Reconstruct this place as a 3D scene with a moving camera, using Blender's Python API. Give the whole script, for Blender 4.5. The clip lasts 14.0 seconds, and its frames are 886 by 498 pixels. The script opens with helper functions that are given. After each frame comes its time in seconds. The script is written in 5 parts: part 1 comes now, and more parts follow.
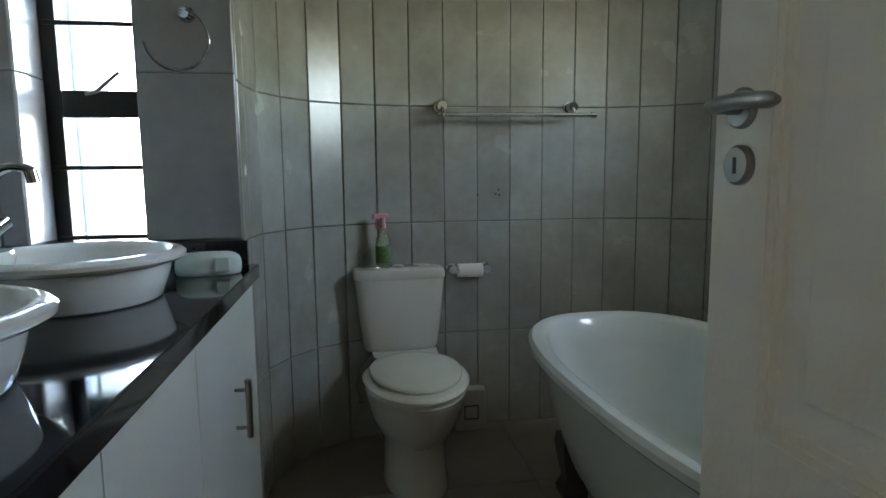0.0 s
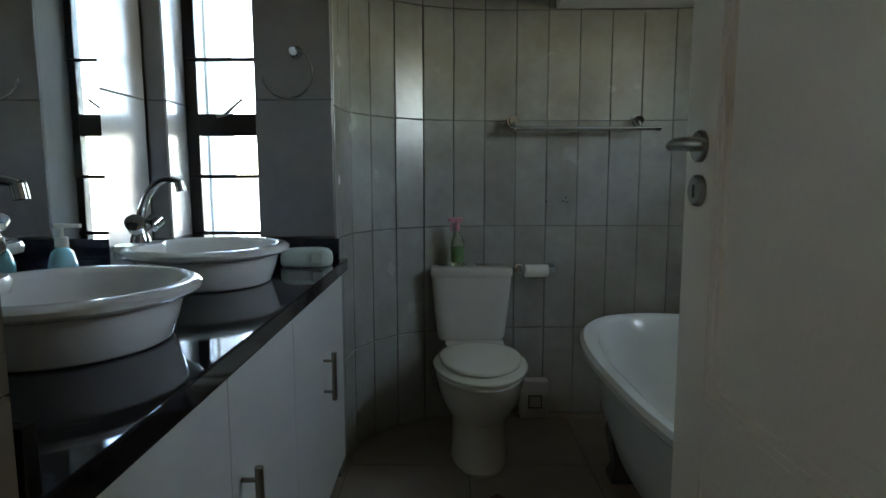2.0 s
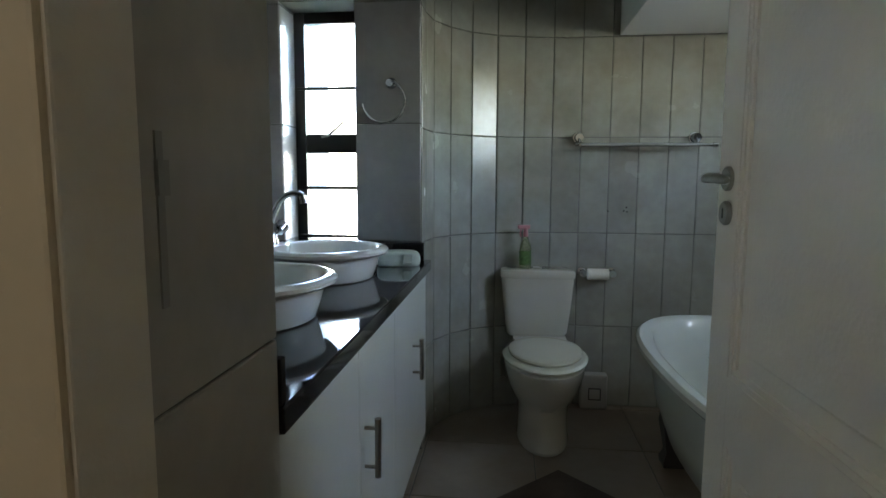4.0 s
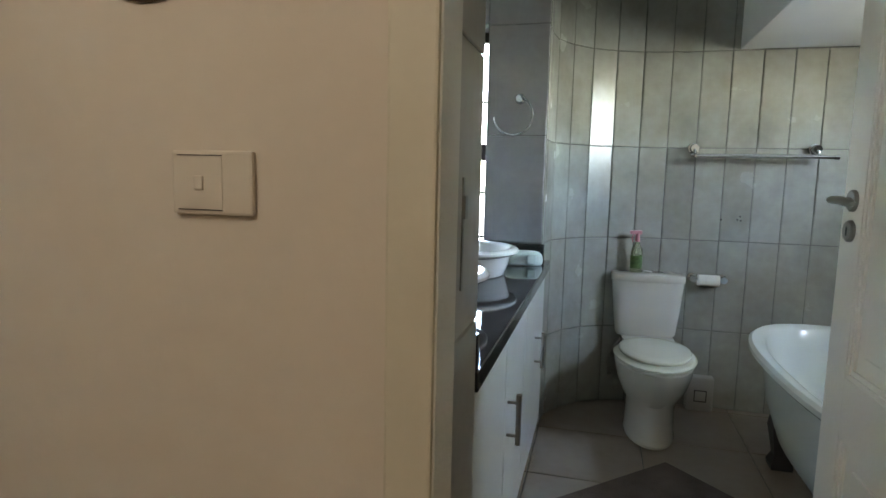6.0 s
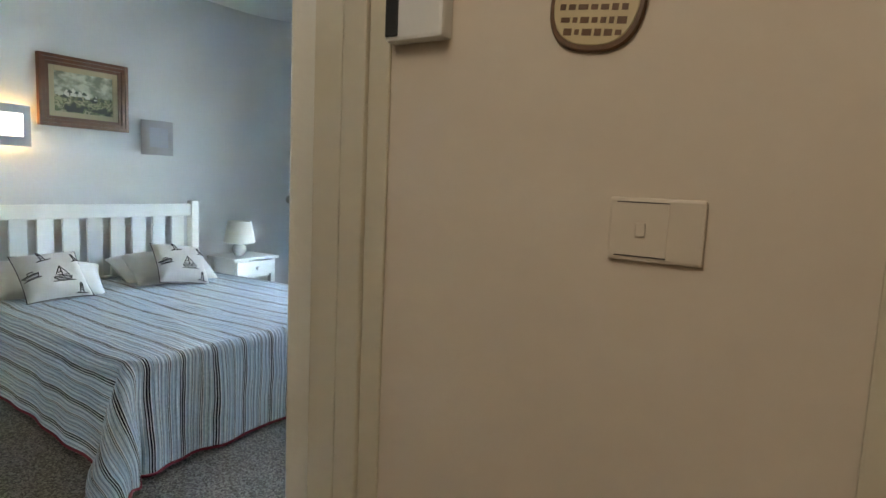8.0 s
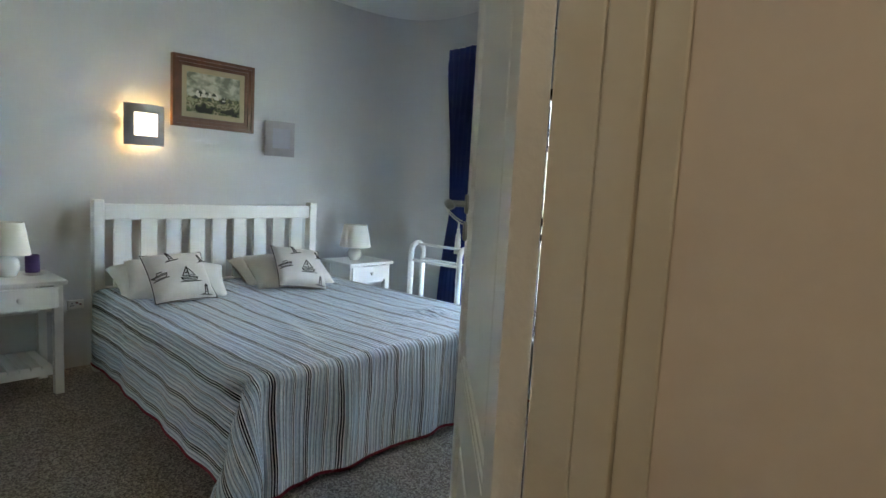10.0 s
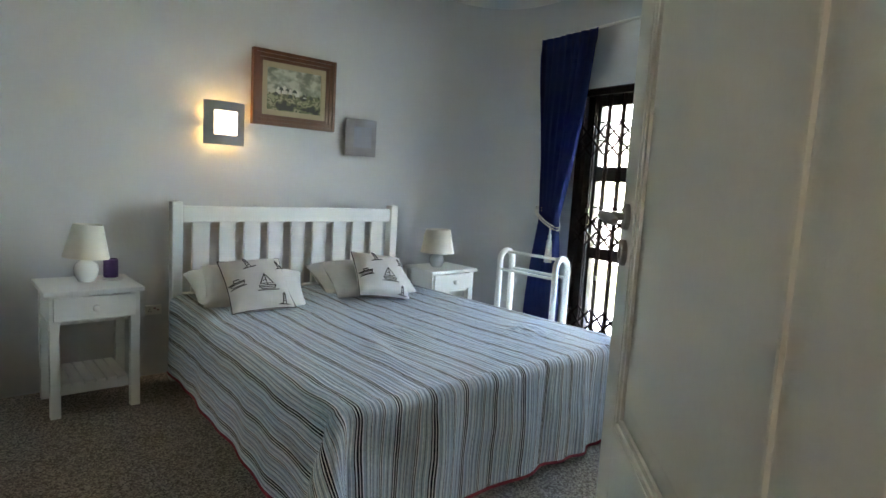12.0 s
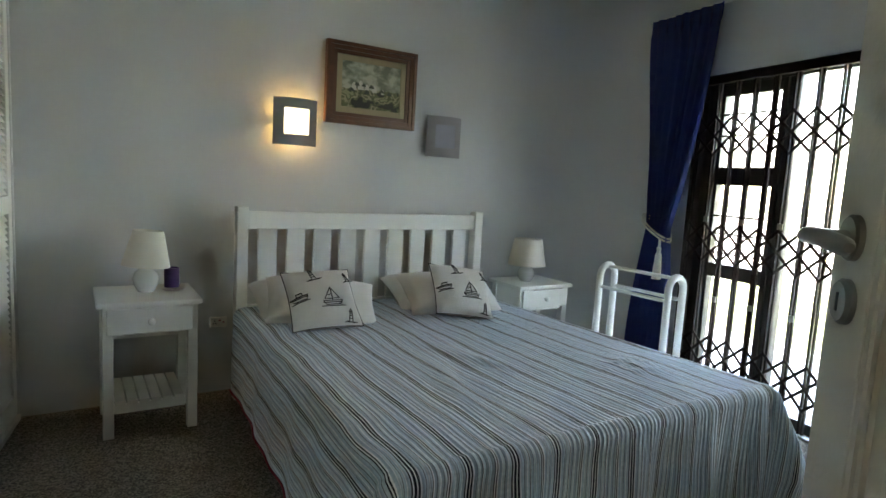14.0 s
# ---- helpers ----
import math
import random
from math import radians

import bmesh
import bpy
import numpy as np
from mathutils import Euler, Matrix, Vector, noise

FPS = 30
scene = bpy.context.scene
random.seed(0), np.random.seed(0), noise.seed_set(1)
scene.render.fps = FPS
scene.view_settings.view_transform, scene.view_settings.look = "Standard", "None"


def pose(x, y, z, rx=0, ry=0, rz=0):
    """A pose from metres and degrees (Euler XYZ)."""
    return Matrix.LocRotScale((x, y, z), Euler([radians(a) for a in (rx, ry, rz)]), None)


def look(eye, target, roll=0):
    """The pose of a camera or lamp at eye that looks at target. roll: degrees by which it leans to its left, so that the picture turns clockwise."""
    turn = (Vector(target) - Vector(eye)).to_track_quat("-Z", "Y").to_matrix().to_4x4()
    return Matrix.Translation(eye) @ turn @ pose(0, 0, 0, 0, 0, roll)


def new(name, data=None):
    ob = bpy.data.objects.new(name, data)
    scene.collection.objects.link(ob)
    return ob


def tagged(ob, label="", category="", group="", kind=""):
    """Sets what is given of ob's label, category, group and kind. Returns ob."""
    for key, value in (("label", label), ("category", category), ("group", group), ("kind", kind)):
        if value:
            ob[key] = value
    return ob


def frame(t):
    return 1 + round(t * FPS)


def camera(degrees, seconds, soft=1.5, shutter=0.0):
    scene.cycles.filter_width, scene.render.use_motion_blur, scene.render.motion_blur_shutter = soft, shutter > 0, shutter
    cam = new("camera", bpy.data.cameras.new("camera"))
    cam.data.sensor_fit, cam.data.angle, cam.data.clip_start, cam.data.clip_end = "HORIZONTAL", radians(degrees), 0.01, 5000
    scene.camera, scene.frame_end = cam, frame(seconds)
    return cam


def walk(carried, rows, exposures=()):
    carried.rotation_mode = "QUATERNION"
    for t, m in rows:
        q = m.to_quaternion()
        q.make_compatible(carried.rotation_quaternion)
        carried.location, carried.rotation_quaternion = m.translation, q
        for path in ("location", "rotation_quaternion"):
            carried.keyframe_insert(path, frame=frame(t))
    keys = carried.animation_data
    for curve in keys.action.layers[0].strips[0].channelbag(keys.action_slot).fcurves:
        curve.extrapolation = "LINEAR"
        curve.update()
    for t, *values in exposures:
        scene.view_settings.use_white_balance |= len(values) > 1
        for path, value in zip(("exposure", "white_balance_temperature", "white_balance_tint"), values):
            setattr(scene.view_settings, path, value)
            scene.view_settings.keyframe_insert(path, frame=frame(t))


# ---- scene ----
cam = camera(73.7, 14.0)
PATH = [
    (0, (0.021, 0.014, 1.132), (0.326, 1.976, 0.889), -0.6),
    (0.5, (0.025, -0.055, 1.141), (0.265, 1.917, 0.907), -0.7),
    (1, (0.044, -0.121, 1.151), (0.198, 1.859, 0.917), -0.4),
    (1.5, (0.07, -0.183, 1.159), (0.134, 1.802, 0.922), -0.1),
    (2, (0.109, -0.266, 1.164), (0.09, 1.72, 0.926), -0.1),
    (2.5, (0.142, -0.346, 1.184), (0.065, 1.637, 0.94), 0.1),
    (2.7, (0.131, -0.364, 1.18), (0.046, 1.62, 0.942), 0.1),
    (5, (0.022, -0.779, 1.239), (-0.347, 1.172, 0.999), 0.8),
    (5.5, (-0.011, -0.831, 1.244), (-0.445, 1.106, 0.997), 1.2),
    (6, (-0.054, -0.881, 1.251), (-0.561, 1.039, 1.006), 1.3),
    (6.5, (-0.103, -0.944, 1.266), (-0.714, 0.945, 1.025), 1.2),
    (7, (-0.171, -0.99, 1.283), (-0.926, 0.847, 1.048), 1.3),
    (7.5, (-0.261, -0.997, 1.289), (-1.194, 0.756, 1.052), 1.5),
    (8, (-0.344, -0.993, 1.284), (-1.427, 0.673, 1.061), 2.5),
    (8.5, (-0.438, -0.965, 1.281), (-1.622, 0.632, 1.06), 2.9),
    (9, (-0.537, -0.92, 1.278), (-1.786, 0.626, 1.057), 3.1),
    (11.5, (-0.965, -0.784, 1.254), (-2.404, 0.586, 1.025), 3.3),
    (12, (-1.069, -0.719, 1.267), (-2.561, 0.593, 1.034), 3.4),
    (12.5, (-1.17, -0.631, 1.27), (-2.741, 0.585, 1.038), 3.3),
    (13, (-1.237, -0.53, 1.26), (-2.876, 0.593, 1.026), 3.4),
    (13.5, (-1.306, -0.463, 1.245), (-2.971, 0.621, 1.013), 3.4),
    (14, (-1.402, -0.407, 1.253), (-3.081, 0.655, 1.021), 3.3),
]
walk(cam, [(t, look(eye, target, roll)) for t, eye, target, roll in PATH],
     exposures=[(0, 5.83, 7000, 8), (2, 5.12, 7000, 8), (2.7, 5.12, 7000, 8), (5, 6.4, 6700, 9), (6.5, 6.75, 6850, 10), (7.5, 6.7, 6900, 10), (9, 6.15, 7200, 11), (11.5, 6.2, 7550, 13), (14, 5.53, 8100, 10)])

# ---- world and lights ----
world = bpy.data.worlds.new("world")
scene.world = world
world.use_nodes = True
wn = world.node_tree
sky = wn.nodes.new("ShaderNodeTexSky")
sky.sky_type = "NISHITA"
sky.sun_disc = False
sky.sun_elevation = radians(50)
sky.sun_rotation = radians(200)
wn.links.new(sky.outputs[0], wn.nodes["Background"].inputs[0])
wn.nodes["Background"].inputs[1].default_value = 0.15
sun_data = bpy.data.lights.new("sun", "SUN")
sun_data.energy, sun_data.angle, sun_data.color = 1.2, radians(12), (1, 0.96, 0.9)
sun = new("sun", sun_data)
sun.matrix_world = look((2, -6, 10), (0, 0, 0))
hall_data = bpy.data.lights.new("hall_bulb", "POINT")
hall_data.energy, hall_data.color, hall_data.shadow_soft_size = 0.195, (1.0, 0.93, 0.83), 0.35
hall_bulb = new("hall_bulb", hall_data)
hall_bulb.location = (-0.70, -1.60, 2.30)
sconce_data = bpy.data.lights.new("sconce_bulb", "POINT")
sconce_data.energy, sconce_data.color, sconce_data.shadow_soft_size = 0.05, (1.0, 0.70, 0.30), 0.03
sconce_bulb = new("sconce_bulb", sconce_data)
sconce_bulb.location = (-4.735, 0.66, 1.53)

pane_data = bpy.data.lights.new("east_window_light", "AREA")
pane_data.shape, pane_data.size, pane_data.size_y = "RECTANGLE", 0.43, 0.42
pane_data.energy, pane_data.color = 0.12, (0.93, 0.99, 0.97)
pane_light = new("east_window_light", pane_data)
pane_light.matrix_world = look((1.80, 1.425, 1.70), (0.8, 1.425, 1.70))

# ---- materials ----
def material(name, base, rough=0.5, metal=0.0, vary=0.12, scale=6.0, fine=60.0, bump=0.05, coat=0.0, random_tone=0.0, spec=0.5, stain=None):
    m = bpy.data.materials.new(name)
    m.use_nodes = True
    n, l = m.node_tree.nodes, m.node_tree.links
    b = n["Principled BSDF"]
    tc = n.new("ShaderNodeTexCoord")
    big = n.new("ShaderNodeTexNoise")
    big.inputs["Scale"].default_value = scale
    big.inputs["Detail"].default_value = 5
    small = n.new("ShaderNodeTexNoise")
    small.inputs["Scale"].default_value = fine
    small.inputs["Detail"].default_value = 3
    geo = n.new("ShaderNodeNewGeometry")
    l.new(geo.outputs["Position"], big.inputs["Vector"])
    l.new(geo.outputs["Position"], small.inputs["Vector"])
    add = n.new("ShaderNodeMath")
    add.operation = "MULTIPLY_ADD"
    l.new(small.outputs[0], add.inputs[0])
    add.inputs[1].default_value = 0.35
    l.new(big.outputs[0], add.inputs[2])
    rng = n.new("ShaderNodeMapRange")
    rng.inputs["From Min"].default_value = 0.35
    rng.inputs["From Max"].default_value = 1.0
    rng.inputs["To Min"].default_value = 1 - vary
    rng.inputs["To Max"].default_value = 1 + vary
    l.new(add.outputs[0], rng.inputs["Value"])
    out = rng.outputs[0]
    if random_tone:
        info = n.new("ShaderNodeObjectInfo")
        r2 = n.new("ShaderNodeMapRange")
        r2.inputs["To Min"].default_value = 1 - random_tone
        r2.inputs["To Max"].default_value = 1 + random_tone
        l.new(info.outputs["Random"], r2.inputs["Value"])
        mul = n.new("ShaderNodeMath")
        mul.operation = "MULTIPLY"
        l.new(out, mul.inputs[0])
        l.new(r2.outputs[0], mul.inputs[1])
        out = mul.outputs[0]
    vec = n.new("ShaderNodeVectorMath")
    vec.operation = "SCALE"
    vec.inputs[0].default_value = base
    l.new(out, vec.inputs["Scale"])
    colour = vec.outputs[0]
    if stain:
        patch = n.new("ShaderNodeTexNoise")
        patch.inputs["Scale"].default_value = 1.7
        patch.inputs["Detail"].default_value = 6
        patch.inputs["Roughness"].default_value = 0.6
        l.new(geo.outputs["Position"], patch.inputs["Vector"])
        pr = n.new("ShaderNodeMapRange")
        pr.inputs["From Min"].default_value = 0.42
        pr.inputs["From Max"].default_value = 0.68
        l.new(patch.outputs[0], pr.inputs["Value"])
        st = n.new("ShaderNodeMix")
        st.data_type = "RGBA"
        st.blend_type = "MULTIPLY"
        l.new(pr.outputs[0], st.inputs[0])
        l.new(colour, st.inputs[6])
        st.inputs[7].default_value = (*stain, 1)
        colour = st.outputs[2]
    l.new(colour, b.inputs["Base Color"])
    b.inputs["Metallic"].default_value = metal
    b.inputs["Specular IOR Level"].default_value = spec
    b.inputs["Coat Weight"].default_value = coat
    rr = n.new("ShaderNodeMapRange")
    rr.inputs["To Min"].default_value = max(0.02, rough * 0.8)
    rr.inputs["To Max"].default_value = min(1, rough * 1.25)
    l.new(big.outputs[0], rr.inputs["Value"])
    l.new(rr.outputs[0], b.inputs["Roughness"])
    if bump:
        bp = n.new("ShaderNodeBump")
        bp.inputs["Strength"].default_value = bump
        bp.inputs["Distance"].default_value = 0.01
        l.new(small.outputs[0], bp.inputs["Height"])
        l.new(bp.outputs[0], b.inputs["Normal"])
    return m


PLASTER = material("bedroom_plaster", (0.61, 0.62, 0.62), 0.85, vary=0.04, scale=1.5, fine=40, bump=0.12)
CREAM = material("hall_plaster", (0.67, 0.585, 0.48), 0.85, vary=0.03, scale=1.2, fine=35, bump=0.07)
CEILING = material("ceiling_paint", (0.78, 0.78, 0.77), 0.9, vary=0.03, bump=0.05)
DOORPAINT = material("door_paint", (0.77, 0.755, 0.68), 0.42, vary=0.04, scale=3, fine=90, bump=0.12)
FRAMEPAINT = material("frame_paint", (0.64, 0.58, 0.45), 0.5, vary=0.05, scale=4, fine=50, bump=0.08)
TILE = material("grey_stone_tile", (0.335, 0.345, 0.315), 0.25, vary=0.20, scale=4.5, fine=26, bump=0.03, random_tone=0.07, stain=(0.80, 0.74, 0.68))
TILEBIG = material("large_grey_tile", (0.27, 0.26, 0.265), 0.3, vary=0.22, scale=3.5, fine=22, bump=0.03, random_tone=0.03)
NIBTILE = material("warm_grey_tile", (0.40, 0.385, 0.35), 0.3, vary=0.22, scale=3.5, fine=22, bump=0.03)
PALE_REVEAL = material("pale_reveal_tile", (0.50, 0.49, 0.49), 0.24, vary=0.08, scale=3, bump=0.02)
GROUT = material("dark_grout", (0.15, 0.15, 0.14), 0.9, vary=0.1)
FLOORTILE = material("floor_tile", (0.275, 0.235, 0.195), 0.32, vary=0.16, scale=4, fine=24, bump=0.03, random_tone=0.05, stain=(0.85, 0.76, 0.68))
CERAMIC = material("white_ceramic", (0.80, 0.80, 0.77), 0.08, vary=0.015, scale=2, bump=0.0, coat=0.3)
BATHENAMEL = material("bath_acrylic", (0.58, 0.63, 0.60), 0.16, vary=0.02, scale=2, bump=0.0)
GRANITE = material("black_granite", (0.010, 0.010, 0.014), 0.05, vary=0.9, scale=60, fine=240, bump=0.006, coat=0.3)
TOILETWARE = material("off_white_ceramic", (0.60, 0.59, 0.53), 0.10, vary=0.02, scale=2, bump=0.0, coat=0.3)
SEATPLASTIC = material("cream_seat_plastic", (0.62, 0.63, 0.53), 0.16, vary=0.02, scale=3, bump=0.0)
CABINET = material("cabinet_white", (0.62, 0.64, 0.59), 0.22, vary=0.03, scale=2, fine=60, bump=0.02)
CHROME = material("chrome", (0.58, 0.60, 0.62), 0.08, 1.0, vary=0.05, bump=0.0)
STEEL = material("brushed_steel", (0.34, 0.33, 0.30), 0.36, 1.0, vary=0.08, scale=30, bump=0.0)
DARKFRAME = material("dark_brown_frame", (0.022, 0.016, 0.013), 0.35, vary=0.2, scale=8, fine=50, bump=0.04)
GATEMETAL = material("dark_gate_steel", (0.022, 0.013, 0.010), 0.65, 0.0, vary=0.2, scale=15, bump=0.03, spec=0.2)
WHITEWOOD = material("white_painted_wood", (0.80, 0.80, 0.76), 0.45, vary=0.03, scale=5, fine=70, bump=0.05)
LINEN = material("pillow_cotton", (0.70, 0.675, 0.63), 0.9, vary=0.06, scale=8, fine=220, bump=0.25)
CANVAS = material("cushion_canvas", (0.66, 0.62, 0.575), 0.95, vary=0.07, scale=10, fine=260, bump=0.35)
SHADE = material("lamp_shade_cloth", (0.76, 0.72, 0.63), 0.85, vary=0.04, scale=8, fine=250, bump=0.15)
PLASTIC = material("white_plastic", (0.74, 0.73, 0.69), 0.4, vary=0.02, bump=0.0)
BEIGEPLASTIC = material("beige_plastic", (0.68, 0.60, 0.49), 0.4, vary=0.02, bump=0.0)
GREYMETAL = material("sconce_grey", (0.30, 0.29, 0.30), 0.5, 0.0, vary=0.05, bump=0.0)
BLUE = material("blue_curtain", (0.026, 0.050, 0.24), 0.75, vary=0.2, scale=5, fine=300, bump=0.1)
ROPE = material("cream_cord", (0.68, 0.66, 0.60), 0.9, vary=0.1, scale=40, fine=300, bump=0.3)
RED = material("red_piping", (0.22, 0.02, 0.03), 0.8, bump=0.1)
PURPLE = material("purple_candle", (0.05, 0.015, 0.09), 0.5, bump=0.0)
GOLDWOOD = material("stained_frame_wood", (0.125, 0.045, 0.018), 0.35, vary=0.3, scale=18, fine=90, bump=0.15)
LINER = material("picture_liner", (0.42, 0.34, 0.21), 0.8, vary=0.06, fine=200, bump=0.1)
PAPER = material("toilet_paper", (0.80, 0.79, 0.76), 0.95, vary=0.02, bump=0.1)
INK = material("dark_ink", (0.05, 0.04, 0.04), 0.8, bump=0.0)
BOXPLASTIC = material("pale_mint_plastic", (0.62, 0.72, 0.68), 0.35, vary=0.03, bump=0.0)
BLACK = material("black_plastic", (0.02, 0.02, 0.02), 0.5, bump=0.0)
LAWN = material("lawn", (0.13, 0.15, 0.06), 0.95, vary=0.3, scale=3, fine=30, bump=0.3)
PAVING = material("pale_paving", (0.52, 0.50, 0.44), 0.9, vary=0.15, scale=2, fine=20)
WHITEWALL = material("garden_wall_paint", (0.72, 0.72, 0.70), 0.9, vary=0.08, scale=1)


def simple(name, base, rough=0.5, emit=0.0, transmission=0.0, alpha=1.0, metal=0.0, emit_color=None):
    m = bpy.data.materials.new(name)
    m.use_nodes = True
    b = m.node_tree.nodes["Principled BSDF"]
    b.inputs["Base Color"].default_value = (*base, 1)
    b.inputs["Roughness"].default_value = rough
    b.inputs["Metallic"].default_value = metal
    b.inputs["Transmission Weight"].default_value = transmission
    b.inputs["Alpha"].default_value = alpha
    if emit:
        b.inputs["Emission Color"].default_value = (*(emit_color or base), 1)
        b.inputs["Emission Strength"].default_value = emit
    return m


GLASS = simple("window_glass", (1, 1, 1), 0.02, transmission=1.0)
MIRROR = simple("mirror_glass", (0.85, 0.87, 0.86), 0.02, metal=1.0)
LAMPGLASS = simple("lit_glass", (1.0, 0.85, 0.6), 0.5, emit=0.06, emit_color=(1.0, 0.82, 0.52))


def carpet_material():
    m = bpy.data.materials.new("speckled_carpet")
    m.use_nodes = True
    n, l = m.node_tree.nodes, m.node_tree.links
    b = n["Principled BSDF"]
    geo = n.new("ShaderNodeNewGeometry")
    v = n.new("ShaderNodeTexVoronoi")
    v.inputs["Scale"].default_value = 150
    l.new(geo.outputs["Position"], v.inputs["Vector"])
    r = n.new("ShaderNodeValToRGB")
    r.color_ramp.elements[0].color = (0.10, 0.082, 0.066, 1)
    r.color_ramp.elements[1].color = (0.44, 0.39, 0.33, 1)
    r.color_ramp.elements.new(0.45).color = (0.22, 0.185, 0.155, 1)
    sep = n.new("ShaderNodeSeparateColor")
    l.new(v.outputs["Color"], sep.inputs[0])
    l.new(sep.outputs[0], r.inputs[0])
    l.new(r.outputs[0], b.inputs["Base Color"])
    b.inputs["Roughness"].default_value = 0.95
    bp = n.new("ShaderNodeBump")
    bp.inputs["Strength"].default_value = 0.6
    bp.inputs["Distance"].default_value = 0.01
    l.new(v.outputs["Distance"], bp.inputs["Height"])
    l.new(bp.outputs[0], b.inputs["Normal"])
    return m


CARPET = carpet_material()


def stripe_material():
    m = bpy.data.materials.new("striped_bedspread")
    m.use_nodes = True
    n, l = m.node_tree.nodes, m.node_tree.links
    b = n["Principled BSDF"]
    uv = n.new("ShaderNodeTexCoord")
    wob = n.new("ShaderNodeTexNoise")
    wob.inputs["Scale"].default_value = 2.2
    l.new(uv.outputs["UV"], wob.inputs["Vector"])
    sep = n.new("ShaderNodeSeparateXYZ")
    l.new(uv.outputs["UV"], sep.inputs[0])
    ma = n.new("ShaderNodeMath")
    ma.operation = "MULTIPLY_ADD"
    l.new(wob.outputs[0], ma.inputs[0])
    ma.inputs[1].default_value = 0.05
    l.new(sep.outputs[0], ma.inputs[2])
    sc = n.new("ShaderNodeMath")
    sc.operation = "MULTIPLY"
    sc.inputs[1].default_value = 1 / 0.152
    l.new(ma.outputs[0], sc.inputs[0])
    fr = n.new("ShaderNodeMath")
    fr.operation = "FRACT"
    l.new(sc.outputs[0], fr.inputs[0])
    r = n.new("ShaderNodeValToRGB")
    r.color_ramp.interpolation = "CONSTANT"
    e = r.color_ramp.elements
    grey, dark, cream, blue = (0.55, 0.625, 0.675, 1), (0.016, 0.017, 0.024, 1), (0.86, 0.85, 0.83, 1), (0.47, 0.555, 0.63, 1)
    white, taupe = (0.88, 0.89, 0.90, 1), (0.17, 0.18, 0.20, 1)
    e[0].color = dark
    e[1].position, e[1].color = 0.022, white
    for p, c in [(0.050, blue), (0.105, white), (0.118, grey), (0.165, taupe), (0.180, blue), (0.225, white), (0.245, grey), (0.300, dark), (0.326, white), (0.352, dark), (0.400, cream), (0.425, dark), (0.468, white),
                 (0.500, blue), (0.560, taupe), (0.575, grey), (0.62, white), (0.637, grey), (0.68, dark), (0.697, white), (0.715, blue), (0.765, taupe), (0.78, grey),
                 (0.825, white), (0.842, blue), (0.895, taupe), (0.91, grey), (0.955, dark), (0.975, white)]:
        e.new(p).color = c
    l.new(fr.outputs[0], r.inputs[0])
    weave = n.new("ShaderNodeTexNoise")
    weave.inputs["Scale"].default_value = 90
    weave.inputs["Detail"].default_value = 5
    l.new(uv.outputs["UV"], weave.inputs["Vector"])
    mix = n.new("ShaderNodeMix")
    mix.data_type = "RGBA"
    mix.blend_type = "MULTIPLY"
    mix.inputs["Factor"].default_value = 0.32
    l.new(r.outputs[0], mix.inputs[6])
    wr = n.new("ShaderNodeMapRange")
    wr.inputs["From Min"].default_value = 0.3
    wr.inputs["From Max"].default_value = 0.65
    wr.inputs["To Min"].default_value = 0.55
    wr.inputs["To Max"].default_value = 1.35
    l.new(weave.outputs[0], wr.inputs["Value"])
    l.new(wr.outputs[0], mix.inputs[7])
    l.new(mix.outputs[2], b.inputs["Base Color"])
    b.inputs["Roughness"].default_value = 0.95
    quilt = n.new("ShaderNodeTexWave")
    quilt.bands_direction = "X"
    quilt.inputs["Scale"].default_value = 16
    quilt.inputs["Distortion"].default_value = 1.5
    l.new(uv.outputs["UV"], quilt.inputs["Vector"])
    bp = n.new("ShaderNodeBump")
    bp.inputs["Strength"].default_value = 0.5
    bp.inputs["Distance"].default_value = 0.004
    l.new(quilt.outputs[0], bp.inputs["Height"])
    l.new(bp.outputs[0], b.inputs["Normal"])
    return m


STRIPES = stripe_material()


# ---- building helpers ----
def box(bm, x0, x1, y0, y1, z0, z1, bevel=0.0):
    r = bmesh.ops.create_cube(bm, size=1, matrix=Matrix.Translation(((x0 + x1) / 2, (y0 + y1) / 2, (z0 + z1) / 2)) @ Matrix.Diagonal((x1 - x0, y1 - y0, z1 - z0, 1)))
    if bevel:
        edges = list({e for v in r["verts"] for e in v.link_edges})
        bmesh.ops.bevel(bm, geom=edges, offset=bevel, segments=2, affect="EDGES", profile=0.6)
    return bm


def lathe(bm, profile, segs=32, sx=1.0, sy=1.0, at=(0, 0, 0)):
    rings = []
    for r, z in profile:
        if r < 1e-5:
            rings.append([bm.verts.new((at[0], at[1], at[2] + z))])
        else:
            rings.append([bm.verts.new((at[0] + r * sx * math.cos(a), at[1] + r * sy * math.sin(a), at[2] + z))
                          for a in (2 * math.pi * i / segs for i in range(segs))])
    for a, b in zip(rings, rings[1:]):
        for i in range(segs):
            j = (i + 1) % segs
            if len(a) == 1 and len(b) > 1:
                bm.faces.new((a[0], b[j], b[i]))
            elif len(b) == 1 and len(a) > 1:
                bm.faces.new((a[i], a[j], b[0]))
            elif len(a) > 1:
                bm.faces.new((a[i], a[j], b[j], b[i]))
    return bm


